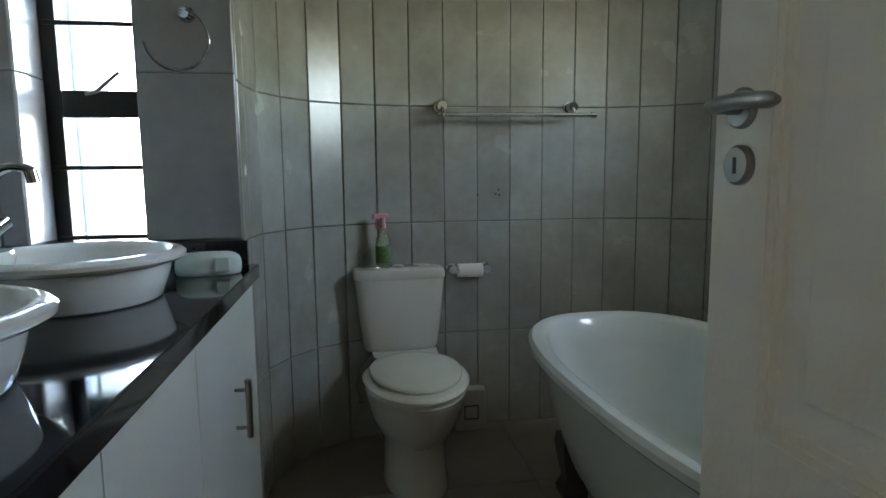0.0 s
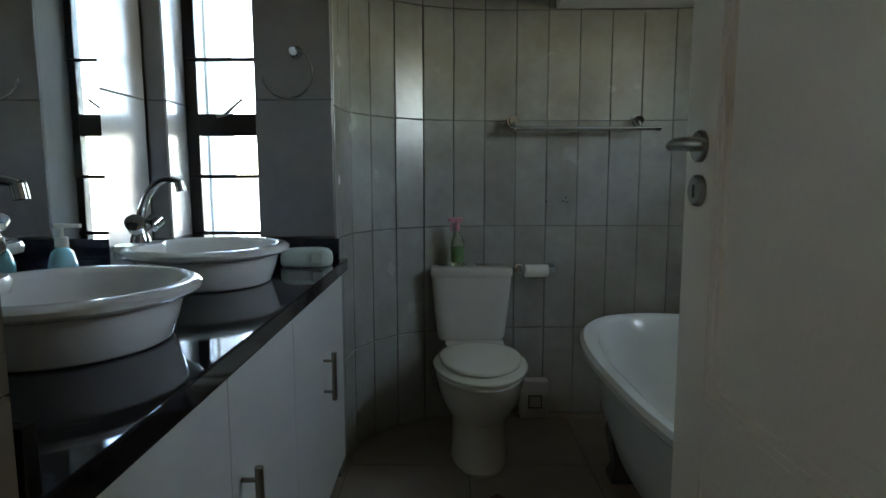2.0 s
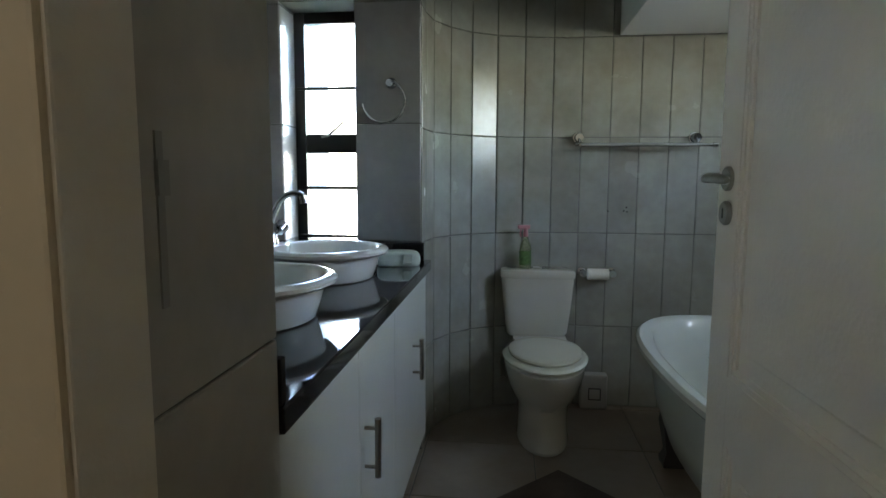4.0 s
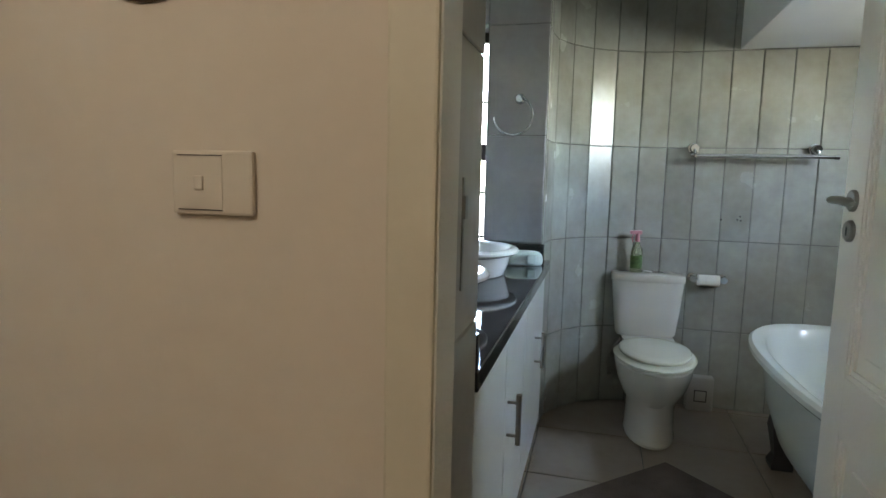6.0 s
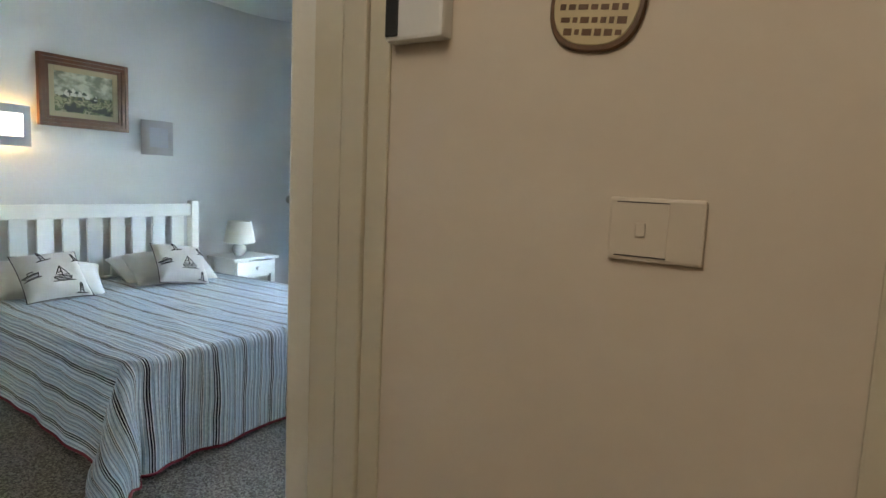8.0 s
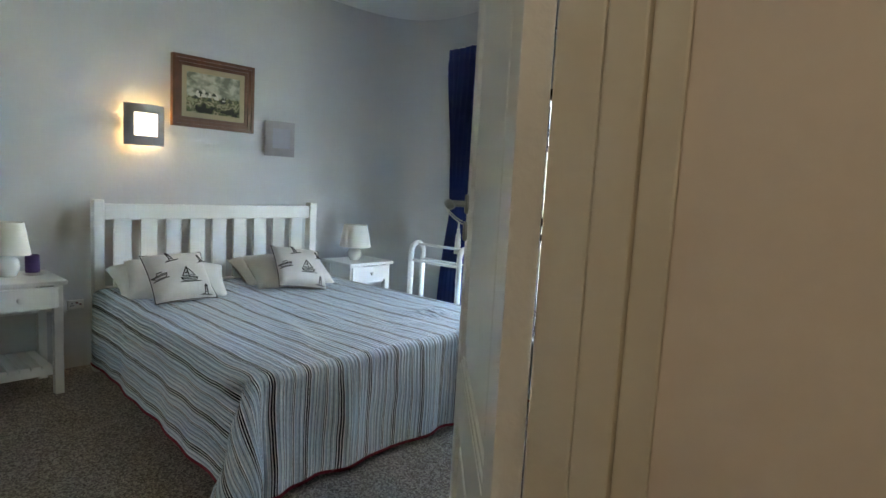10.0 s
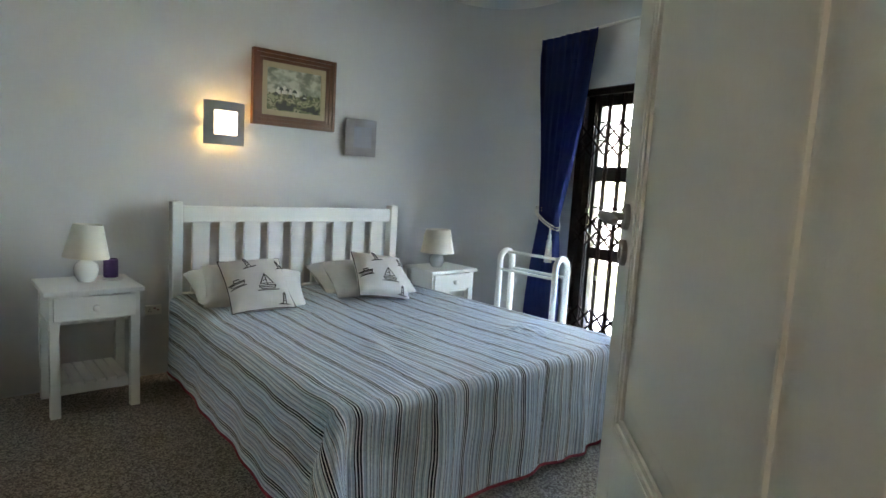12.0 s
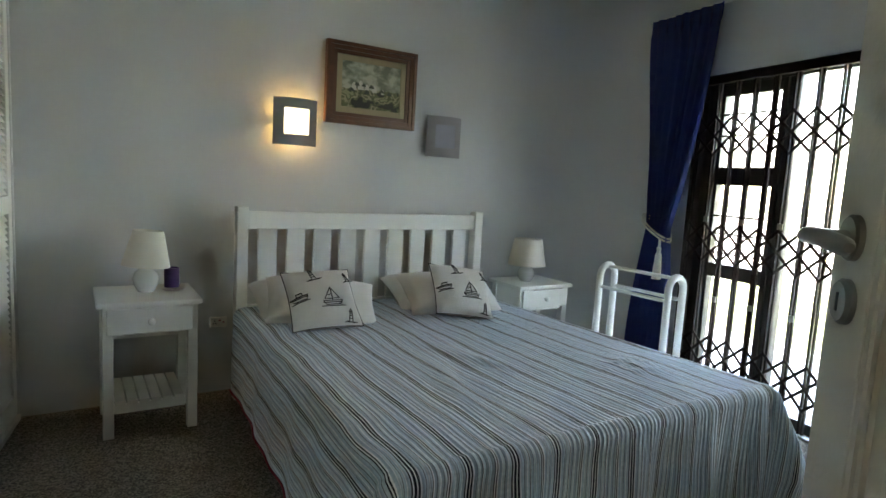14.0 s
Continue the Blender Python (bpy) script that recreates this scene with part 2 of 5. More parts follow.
def loft(bm, rings, cap0=True, cap1=True):
    vs = [[bm.verts.new(p) for p in ring] for ring in rings]
    n = len(vs[0])
    for a, b in zip(vs, vs[1:]):
        for i in range(n):
            j = (i + 1) % n
            bm.faces.new((a[i], a[j], b[j], b[i]))
    if cap0:
        bm.faces.new(list(reversed(vs[0])))
    if cap1:
        bm.faces.new(vs[-1])
    return bm


def tube(bm, path, radius, segs=12, flat=1.0):
    pts = [Vector(p) for p in path]
    rings = []
    up = Vector((0, 0, 1))
    side0 = None
    for i, p in enumerate(pts):
        t = (pts[min(i + 1, len(pts) - 1)] - pts[max(i - 1, 0)]).normalized()
        if side0 is None:
            side = t.cross(up)
            if side.length < 0.1:
                side = t.cross(Vector((1, 0, 0)))
        else:
            side = side0 - t * side0.dot(t)
        side.normalize()
        side0 = side
        other = t.cross(side)
        r = radius[i] if isinstance(radius, (list, tuple)) else radius
        rings.append([p + side * (r * math.cos(a)) + other * (r * flat * math.sin(a)) for a in (2 * math.pi * k / segs for k in range(segs))])
    return loft(bm, rings)


def cylinder(bm, p, q, r, segs=16):
    return tube(bm, [p, q], r, segs)


def finish(bm, name, mat, smooth=False):
    bmesh.ops.recalc_face_normals(bm, faces=bm.faces)
    me = bpy.data.meshes.new(name)
    bm.to_mesh(me)
    bm.free()
    me.materials.append(mat)
    if smooth:
        for p in me.polygons:
            p.use_smooth = True
        me.set_sharp_from_angle(angle=radians(40))
    return me


def part(name, bm, mat, parent, label="", smooth=False):
    ob = new(name, finish(bm, name, mat, smooth))
    ob.parent = parent
    if label:
        ob["label"] = label
    return ob


def whole(name, bm, mat, label, category, group="", kind="", smooth=False, at=None):
    ob = new(name, finish(bm, name, mat, smooth))
    if at is not None:
        ob.matrix_world = at
    return tagged(ob, label, category, group, kind)


def thing(name, at, label, category, group=""):
    ob = new(name)
    ob.matrix_world = at
    ob.empty_display_size = 0.1
    return tagged(ob, label, category, group)


def structure(name, bm, mat, label, category, smooth=False):
    return whole(name, bm, mat, label, category, kind="structure", smooth=smooth)


def B(*a, bevel=0.0):
    return box(bmesh.new(), *a, bevel=bevel)


def boxes(list_of, bevel=0.0):
    bm = bmesh.new()
    for b in list_of:
        box(bm, *b, bevel=bevel)
    return bm


# ---- structure ----
CEIL = 2.68
# hall
structure("wall_hall_north", boxes([(-1.045, -0.2515, -0.23, -0.145, 0, CEIL), (0.585, 1.85, -0.23, -0.11, 0, CEIL), (-0.2515, 0.585, -0.23, -0.11, 2.06, CEIL)]),
          CREAM, "cream painted plaster wall of the hall", "wall")
structure("wall_hall_west", boxes([(-1.115, -1.045, -2.5, -1.19, 0, CEIL), (-1.115, -1.045, -1.19, -0.11, 2.06, CEIL), (-1.092, -1.045, -0.2, -0.112, 0, 2.06)]),
          CREAM, "cream painted wall round the bedroom doorway", "wall")
structure("wall_hall_south", B(-1.0448, 1.6, -2.5, -2.4, 0, CEIL), CREAM, "cream painted wall closing the hall", "wall")
structure("wall_hall_east", B(1.6, 1.7, -2.5, -0.11, 0, CEIL), CREAM, "cream painted wall closing the hall", "wall")
structure("ceiling_hall", B(-1.115, 1.7, -2.5, -0.11, CEIL, CEIL + 0.1), CEILING, "white painted hall ceiling", "ceiling")
structure("floor_hall", B(-1.115, 1.7, -2.5, -0.17, -0.1, 0.0), FLOORTILE, "beige tiled hall floor", "floor")

# door frames
def jamb(name, pieces, label):
    return structure(name, boxes(pieces, bevel=0.004), FRAMEPAINT, label, "door frame")

jamb("door_frame_bathroom", [(-0.292, -0.232, -0.243, -0.2302, 0, 2.12), (0.586, 0.650, -0.243, -0.2302, 0, 2.12), (-0.292, 0.65, -0.243, -0.2302, 2.122, 2.19),],
     "cream painted door frame and architrave of the bathroom")
structure("door_lining_bathroom", boxes([(-0.2510, -0.229, -0.2360, -0.1455, 0, 2.058), (0.565, 0.5848, -0.236, -0.108, 0, 2.058), (-0.2286, 0.5648, -0.236, -0.112, 2.04, 2.058)], bevel=0.003),
          DOORPAINT, "off-white painted lining of the bathroom doorway", "door frame")
jamb("door_frame_bedroom", [(-1.0448, -0.995, -0.246, -0.2302, 0, 2.12), (-0.9946, -0.952, -0.238, -0.2302, 0, 2.12), (-1.110, -1.046, -0.246, -0.2005, 0, 2.058), (-1.1165, -1.1102, -0.236, -0.2005, 0, 2.058), (-1.0448, -1.026, -1.26, -1.195, 0, 2.12),
                            (-1.115, -1.046, -1.1898, -1.165, 0, 2.058)],
     "cream painted door frame and architrave of the bedroom")

# bedroom shell
SKEW = -0.158          # the window wall runs slightly askew
def wy(x):
    return 2.83 + (x + 2.967) * SKEW

bm = bmesh.new()
pts = [(-4.775, -0.64), (-4.775, 2.38)]
corner_end = (-4.10, wy(-4.10))
c0, c1, c2 = Vector((-4.775, 2.38)), Vector((-4.775, wy(-4.775))), Vector(corner_end)
for k in range(1, 13):
    t = k / 12
    q = c0 * (1 - t) ** 2 + c1 * 2 * t * (1 - t) + c2 * t * t
    pts.append((q.x, q.y))
inner = [Vector((x, y, 0)) for x, y in pts]
outer = [Vector((-4.99, -0.64, 0)), *[Vector((-4.99, 2.38 + (i / 12) * 1.0, 0)) for i in range(1, 13)]]
outer.insert(1, Vector((-4.99, 2.38, 0)))
outer[-1] = Vector((-4.10, wy(-4.1) + 0.3, 0))
ri, ro, ti, to = [], [], [], []
for p, q in zip(inner, outer):
    ri.append(bm.verts.new(p)); ro.append(bm.verts.new(q))
    ti.append(bm.verts.new(p + Vector((0, 0, CEIL)))); to.append(bm.verts.new(q + Vector((0, 0, CEIL))))
for i in range(len(ri) - 1):
    bm.faces.new((ri[i], ri[i + 1], ti[i + 1], ti[i]))
    bm.faces.new((ro[i], to[i], to[i + 1], ro[i + 1]))
bm.faces.new((ri[0], ti[0], to[0], ro[0]))
bm.faces.new((ri[-1], ro[-1], to[-1], ti[-1]))
structure("wall_bedroom_west", bm, PLASTER, "white plaster wall behind the bed, curving into the corner", "wall", smooth=True)

WIN_L, WIN_R, WIN_T = -3.82, -2.20, 1.985
ANG = math.degrees(math.atan(SKEW))
WALLPOSE = pose(-2.967, 2.83, 0, 0, 0, ANG)      # local x runs along the window wall, local y out of the room
def wl(x):
    return (x + 2.967) / math.cos(radians(ANG))
bm = boxes([(wl(-4.10), wl(WIN_L), 0, 0.22, 0, CEIL), (wl(WIN_R), wl(-1.0), 0, 0.22, 0, CEIL), (wl(WIN_L), wl(WIN_R), 0, 0.22, WIN_T, CEIL)])
whole("wall_bedroom_north", bm, PLASTER, "white plaster wall round the glazed door", "wall", kind="structure", at=WALLPOSE)
structure("wall_bedroom_east", B(-1.115, -1.012, -0.108, 2.7, 0, CEIL), PLASTER, "white plaster wall between bedroom and bathroom", "wall")
structure("wall_bedroom_south", B(-4.775, -1.0, -2.7, -2.502, 0, CEIL), PLASTER, "white plaster wall closing the bedroom", "wall")
structure("ceiling_bedroom", B(-5.0, -1.0, -2.7, 3.4, CEIL, CEIL + 0.1), CEILING, "white painted bedroom ceiling", "ceiling")
structure("floor_bedroom", B(-5.0, -1.115, -2.6, 3.3, -0.1, 0.0), CARPET, "brown and grey speckled carpet", "floor")
structure("wall_closet", B(-4.99, -4.775, -2.6, -0.641, 0, CEIL), PLASTER, "white plaster wall of the closet", "wall")

# bathroom shell
JOINTS = [(-0.31, 1.93), (-0.31, 2.04), (-0.292, 2.18), (-0.226, 2.31), (-0.13, 2.42), (-0.007, 2.495), (0.132, 2.542), (0.278, 2.566), (0.425, 2.57),
          (0.572, 2.57), (0.719, 2.57), (0.866, 2.57), (1.013, 2.57), (1.158, 2.56), (1.300, 2.525), (1.430, 2.455), (1.540, 2.355), (1.625, 2.235), (1.68, 2.10), (1.70, 1.955), (1.70, 1.80)]
ROWS_Z = [0.0, 0.438, 0.936, 1.430, 1.932, 2.432, CEIL]
def side(p, q, d):
    t = Vector((q[0] - p[0], q[1] - p[1])).normalized()
    return Vector((-t.y, t.x)) * d

def strip_wall(name, joints, thick, mat, label, z0=0, z1=CEIL, back=0.006):
    bm = bmesh.new()
    n = len(joints)
    norms = []
    for i in range(n):
        a = joints[max(i - 1, 0)]
        b = joints[min(i + 1, n - 1)]
        norms.append(side(a, b, 1))
    rows = []
    for (x, y), nn in zip(joints, norms):
        i0, o0 = Vector((x, y)) + nn * back, Vector((x, y)) + nn * thick
        rows.append([bm.verts.new((i0.x, i0.y, z0)), bm.verts.new((o0.x, o0.y, z0)), bm.verts.new((o0.x, o0.y, z1)), bm.verts.new((i0.x, i0.y, z1))])
    for a, b in zip(rows, rows[1:]):
        for k in range(4):
            bm.faces.new((a[k], a[(k + 1) % 4], b[(k + 1) % 4], b[k]))
    bm.faces.new(rows[0]); bm.faces.new(list(reversed(rows[-1])))
    return structure(name, bm, mat, label, "wall")

wall_curved = strip_wall("wall_bathroom_curved", JOINTS, 0.16, GROUT, "curved bathroom wall clad in narrow upright grey tiles")
structure("wall_bathroom_east", boxes([(1.706, 1.85, -0.11, 1.2, 0, CEIL), (1.706, 1.85, 1.65, 1.8, 0, CEIL), (1.706, 1.85, 1.2, 1.65, 0, 1.48), (1.706, 1.85, 1.2, 1.65, 1.92, CEIL)]), GROUT, "bathroom wall beside the bath", "wall")
# wall behind the vanity end, with the small window
WX0, WX1, WZ0, WZ1 = -0.925, -0.598, 0.87, 1.96
wall_window = structure("wall_bathroom_window", boxes([(-1.012, WX0, 1.936, 2.16, 0, CEIL), (WX1, -0.316, 1.936, 2.16, 0, CEIL), (WX0, WX1, 1.936, 2.16, 0, WZ0), (WX0, WX1, 1.936, 2.16, WZ1, CEIL)]),
          GROUT, "tiled bathroom wall with a narrow window", "wall")
wall_nib = structure("wall_nib", B(-1.012, -0.282, -0.1448, 0.228, 0, CEIL), GROUT, "tiled wall end between doorway and vanity", "wall")
structure("ceiling_bathroom", B(-1.012, 1.86, -0.11, 2.8, CEIL, CEIL + 0.1), CEILING, "white painted bathroom ceiling", "ceiling")
structure("bulkhead", B(0.603, 1.704, -0.105, 2.565, 1.936, CEIL - 0.001, bevel=0.004), CEILING, "white painted bulkhead over the bath", "bulkhead")
floor_bath = structure("floor_bathroom", B(-1.012, 1.8, -0.17, 2.75, -0.1, -0.004), GROUT, "grey tiled bathroom floor", "floor")

# outside
structure("ground", B(-60, 60, 3.0, 90, -0.35, -0.15), LAWN, "lawn running to the horizon", "ground")
structure("pavement", B(-8, 1.5, 3.0, 5.2, -0.149, -0.10), PAVING, "pale paving outside the glazed door", "pavement")
structure("garden_wall", B(-14, 8, 9.0, 9.2, -0.2, 1.0), WHITEWALL, "low white garden wall", "wall")

# ---- bathroom things ----
# vanity units, worktop, basins, taps
def handle(parent, x, y, z, length=0.155):
    h = new("handle")
    h.parent = parent
    h.location = (x, y, z)
    h["label"] = "brushed steel bar handle"
    part("bar", cylinder(bmesh.new(), (0.034, 0, -length / 2), (0.034, 0, length / 2), 0.0085), STEEL, h, smooth=True)
    for s in (-1, 1):
        part("mount", cylinder(bmesh.new(), (0, 0, s * length * 0.33), (0.034, 0, s * length * 0.33), 0.005, 10), STEEL, h, smooth=True)
    return h


def vanity_unit(y0, y1, y_handles):
    u = thing("vanity_cabinet", pose(-0.29, (y0 + y1) / 2, 0), "white vanity cabinet with bar handles under a black worktop", "cabinet", "vanity cabinets")
    w = (y1 - y0) / 2
    part("body", boxes([(-0.70, -0.022, -w + 0.001, w - 0.001, 0.09, 0.818)]), CABINET, u)
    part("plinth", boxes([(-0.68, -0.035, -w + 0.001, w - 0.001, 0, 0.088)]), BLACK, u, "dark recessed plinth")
    n = len(y_handles)
    for i, yh in enumerate(y_handles):
        a, b = -w + 2 * w * i / n, -w + 2 * w * (i + 1) / n
        d = part("door", B(-0.020, 0.0, a + 0.002, b - 0.002, 0.10, 0.812, bevel=0.0015), CABINET, u)
        if yh is not None:
            handle(d, 0.0, yh - (y0 + y1) / 2, 0.535)


vanity_unit(0.237, 0.76, (None,))
vanity_unit(0.76, 1.21, (0.81,))
vanity_unit(1.21, 1.905, (1.56,))

top = thing("worktop", pose(-0.27, 1.0, 0.866), "polished black granite worktop with low upstand over white cabinets", "worktop")
part("slab", B(-0.735, 0.0, -0.763, 0.93, -0.044, 0.0, bevel=0.004), GRANITE, top)
part("upstand", B(-0.73, -0.03, 0.912, 0.9345, 0.0012, 0.075, bevel=0.002), GRANITE, top)
part("upstand", B(-0.70, -0.004, -0.7625, -0.742, 0.0012, 0.075, bevel=0.002), GRANITE, top)

structure("wall_bathroom_west", B(-1.0115, -1.0035, 0.229, 1.935, 0, CEIL), GROUT, "bathroom wall behind the mirror", "wall")
mirror = thing("mirror", pose(-0.99, 0.932, 1.55), "tall frameless wall mirror above the vanity", "mirror")
part("glass", B(-0.013, 0.0, -0.70, 0.695, -0.678, 0.95), MIRROR, mirror)


def basin(y):
    b = thing("basin", pose(-0.58, y, 0.8672), "white ceramic vessel basin with a rolled rim on black worktop", "basin", "vanity basins")
    # rim offset of the bowl: wider at the tap side
    prof = [(0.0, 0.0), (0.165, 0.0), (0.171, 0.005), (0.184, 0.045), (0.193, 0.080), (0.203, 0.084), (0.215, 0.086), (0.224, 0.093), (0.225, 0.102), (0.217, 0.109),
            (0.204, 0.112), (0.192, 0.109), (0.184, 0.098), (0.168, 0.06), (0.13, 0.032), (0.07, 0.021), (0.018, 0.018), (0.0, 0.018)]
    bm = lathe(bmesh.new(), prof, 56, 1.0, 1.04)
    part("bowl", bm, CERAMIC, b, smooth=True)
    part("drain", lathe(bmesh.new(), [(0, 0.021), (0.02, 0.021), (0.022, 0.018), (0.0, 0.018)], 20), CHROME, b, "chrome drain", smooth=True)
    part("tap_deck", lathe(bmesh.new(), [(0, 0.08), (0.075, 0.08), (0.08, 0.10), (0.073, 0.113), (0.0, 0.115)], 36, 0.75, 1.3, at=(-0.195, 0, 0)), CERAMIC, b, smooth=True)
    t = thing("tap", pose(-0.775, y, 0.8672 + 0.1155), "chrome swan-neck mixer tap with two knobs on a basin", "tap", "basin taps")
    part("base", lathe(bmesh.new(), [(0, 0), (0.027, 0), (0.026, 0.012), (0.019, 0.03), (0.017, 0.06), (0.014, 0.07), (0, 0.072)], 24), CHROME, t, smooth=True)
    path = []
    for k in range(15):
        a = k / 14
        path.append((0.0 + 0.125 * (a ** 1.6), 0, 0.04 + 0.150 * math.sin(a * 1.8) - 0.015 * a * a))
    part("spout", tube(bmesh.new(), path, [0.0125 - 0.003 * (i / 14) for i in range(15)], 14), CHROME, t, smooth=True)
    part("nozzle", cylinder(bmesh.new(), (0.121, 0, 0.172), (0.126, 0, 0.145), 0.0135), CHROME, t, smooth=True)
    for s in (-1, 1):
        k = part("knob", tube(bmesh.new(), [(0.002, s * 0.014, 0.030), (0.01, s * 0.036, 0.043), (0.012, s * 0.040, 0.046), (0.02, s * 0.064, 0.062), (0.021, s * 0.067, 0.064)], [0.013, 0.012, 0.023, 0.026, 0.018], 20), CHROME, t, "faceted chrome tap knob", smooth=True)


basin(0.78)
basin(1.412)

# baby wipes box
w = thing("wipes_box", pose(-0.378, 1.745, 0.8672, 0, 0, 12), "pale mint plastic wipes box with a hinged lid", "box")
def pillbox(profile, hx=0.088, hy=0.052, grow=1.0):
    rings = []
    for z, s in profile:
        ring = []
        for k in range(32):
            a = 2 * math.pi * k / 32
            c, s2 = math.cos(a), math.sin(a)
            ring.append(Vector((math.copysign(abs(c) ** 0.55, c) * hx * s * grow, math.copysign(abs(s2) ** 0.55, s2) * hy * s * grow, z)))
        rings.append(ring)
    return loft(bmesh.new(), rings)
part("base", pillbox(((0.0, 0.90), (0.004, 0.96), (0.014, 0.995), (0.0240, 1.0))), BOXPLASTIC, w, smooth=True)
lid = part("lid", pillbox(((0.0242, 1.0), (0.036, 0.99), (0.046, 0.95), (0.054, 0.85), (0.059, 0.68), (0.061, 0.4))), BOXPLASTIC, w, smooth=True)
part("catch", B(0.015, 0.055, -0.058, -0.046, 0.012, 0.052, bevel=0.004), BOXPLASTIC, lid)

# soap pump
s = thing("soap_dispenser", pose(-0.905, 1.265, 0.8672), "clear blue hand soap bottle with a white pump", "bottle")
SOAP = material("blue_soap", (0.30, 0.62, 0.70), 0.15, vary=0.02, bump=0.0)
part("bottle", lathe(bmesh.new(), [(0, 0), (0.034, 0), (0.037, 0.01), (0.035, 0.07), (0.026, 0.105), (0.014, 0.118), (0, 0.119)], 28), SOAP, s, smooth=True)
pump = part("pump", lathe(bmesh.new(), [(0, 0.1195), (0.016, 0.12), (0.016, 0.145), (0.006, 0.147), (0.006, 0.168), (0.016, 0.17), (0.016, 0.18), (0, 0.181)], 20), PLASTIC, s, "white pump", smooth=True)
part("nozzle", B(0.0, 0.052, -0.007, 0.007, 0.170, 0.180, bevel=0.002), PLASTIC, pump)

# toilet
def oval(cx, cy, rx, ry_front, ry_back, z, n=40, power=1.0):
    ring = []
    for k in range(n):
        a = 2 * math.pi * k / n
        c, sn = math.cos(a), math.sin(a)
        ry = ry_front if sn < 0 else ry_back
        ring.append(Vector((cx + math.copysign(abs(c) ** power, c) * rx, cy + math.copysign(abs(sn) ** power, sn) * ry, z)))
    return ring

toilet = thing("toilet", pose(0.222, 2.566, 0, 0, 0, 2), "white close-coupled ceramic toilet with its lid down", "toilet")
rings = [oval(0, -0.41, 0.119, 0.235, 0.23, 0.0), oval(0, -0.41, 0.122, 0.24, 0.235, 0.015), oval(0, -0.41, 0.116, 0.225, 0.225, 0.04), oval(0, -0.40, 0.116, 0.21, 0.23, 0.13), oval(0, -0.40, 0.124, 0.215, 0.24, 0.19), oval(0, -0.42, 0.150, 0.245, 0.24, 0.235),
         oval(0, -0.435, 0.168, 0.265, 0.24, 0.285), oval(0, -0.445, 0.180, 0.280, 0.235, 0.34), oval(0, -0.445, 0.186, 0.300, 0.235, 0.385), oval(0, -0.445, 0.180, 0.29, 0.235, 0.395)]
part("bowl", loft(bmesh.new(), rings), TOILETWARE, toilet, smooth=True)
part("shelf", loft(bmesh.new(), [oval(0, -0.13, a, 0.15, 0.12, z, power=0.5) for a, z in ((0.11, 0.20), (0.125, 0.31), (0.135, 0.385), (0.135, 0.4128))]), TOILETWARE, toilet, smooth=True)
part("seat", loft(bmesh.new(), [oval(0, -0.455, 0.186 + d, 0.290 + d, 0.20 + d, z) for d, z in ((-0.006, 0.398), (0.006, 0.402), (0.008, 0.411), (0.002, 0.418), (-0.008, 0.421))]), SEATPLASTIC, toilet, smooth=True)
part("lid", loft(bmesh.new(), [oval(0, -0.455, 0.163 + d, 0.250 + d, 0.185 + d, z) for d, z in ((-0.006, 0.4225), (0.003, 0.426), (0.006, 0.434), (0.002, 0.441), (-0.014, 0.446), (-0.05, 0.449))]), SEATPLASTIC, toilet, smooth=True)
tank_rings = [oval(-0.012, -0.085, rx, ry, ry, z, power=0.35) for rx, ry, z in ((0.146, 0.065, 0.413), (0.158, 0.072, 0.43), (0.172, 0.078, 0.55), (0.186, 0.081, 0.70), (0.187, 0.081, 0.712))]
part("cistern", loft(bmesh.new(), tank_rings), TOILETWARE, toilet, smooth=True)
cl = part("cistern_lid", loft(bmesh.new(), [oval(-0.012, -0.085, 0.190 + d, 0.084 + d * 0.5, 0.083, z, power=0.35) for d, z in ((-0.003, 0.7125), (0.002, 0.717), (0.002, 0.742), (-0.004, 0.752), (-0.03, 0.756))]), TOILETWARE, toilet, smooth=True)
part("flush_button", lathe(bmesh.new(), [(0, 0.756), (0.024, 0.756), (0.023, 0.763), (0, 0.765)], 24, at=(-0.012, -0.085, 0)), STEEL, cl, "steel flush button", smooth=True)

# spray bottle on the cistern
sp = thing("spray_bottle", pose(0.150, 2.470, 0.7565, 0, 0, 15), "clear cleaner spray bottle with a pink trigger on the cistern", "bottle")
CLEANER = simple("cleaner_plastic", (0.62, 0.70, 0.45), 0.15, transmission=0.8)
LABELGREEN = material("green_label", (0.07, 0.14, 0.04), 0.5, vary=0.5, scale=70, bump=0.0)
PINK = material("pink_plastic", (0.50, 0.20, 0.22), 0.4, bump=0.0)
part("bottle", lathe(bmesh.new(), [(0, 0), (0.030, 0), (0.032, 0.006), (0.032, 0.10), (0.028, 0.125), (0.014, 0.150), (0.012, 0.165), (0, 0.166)], 28, 1, 0.75), CLEANER, sp, smooth=True)
part("label", lathe(bmesh.new(), [(0.0325, 0.022), (0.0325, 0.092)], 28, 1, 0.76), LABELGREEN, sp, "green printed label", smooth=True)
trig = part("trigger_head", tube(bmesh.new(), [(0.0, 0, 0.166), (0, 0, 0.20), (0.0, 0, 0.212)], [0.013, 0.011, 0.012], 14), PINK, sp, "pink trigger head", smooth=True)
part("nozzle", B(-0.042, 0.022, -0.009, 0.009, 0.205, 0.226, bevel=0.004), PINK, trig)
part("trigger", tube(bmesh.new(), [(-0.022, 0, 0.205), (-0.030, 0, 0.185), (-0.024, 0, 0.165)], 0.004, 8), PINK, trig, smooth=True)

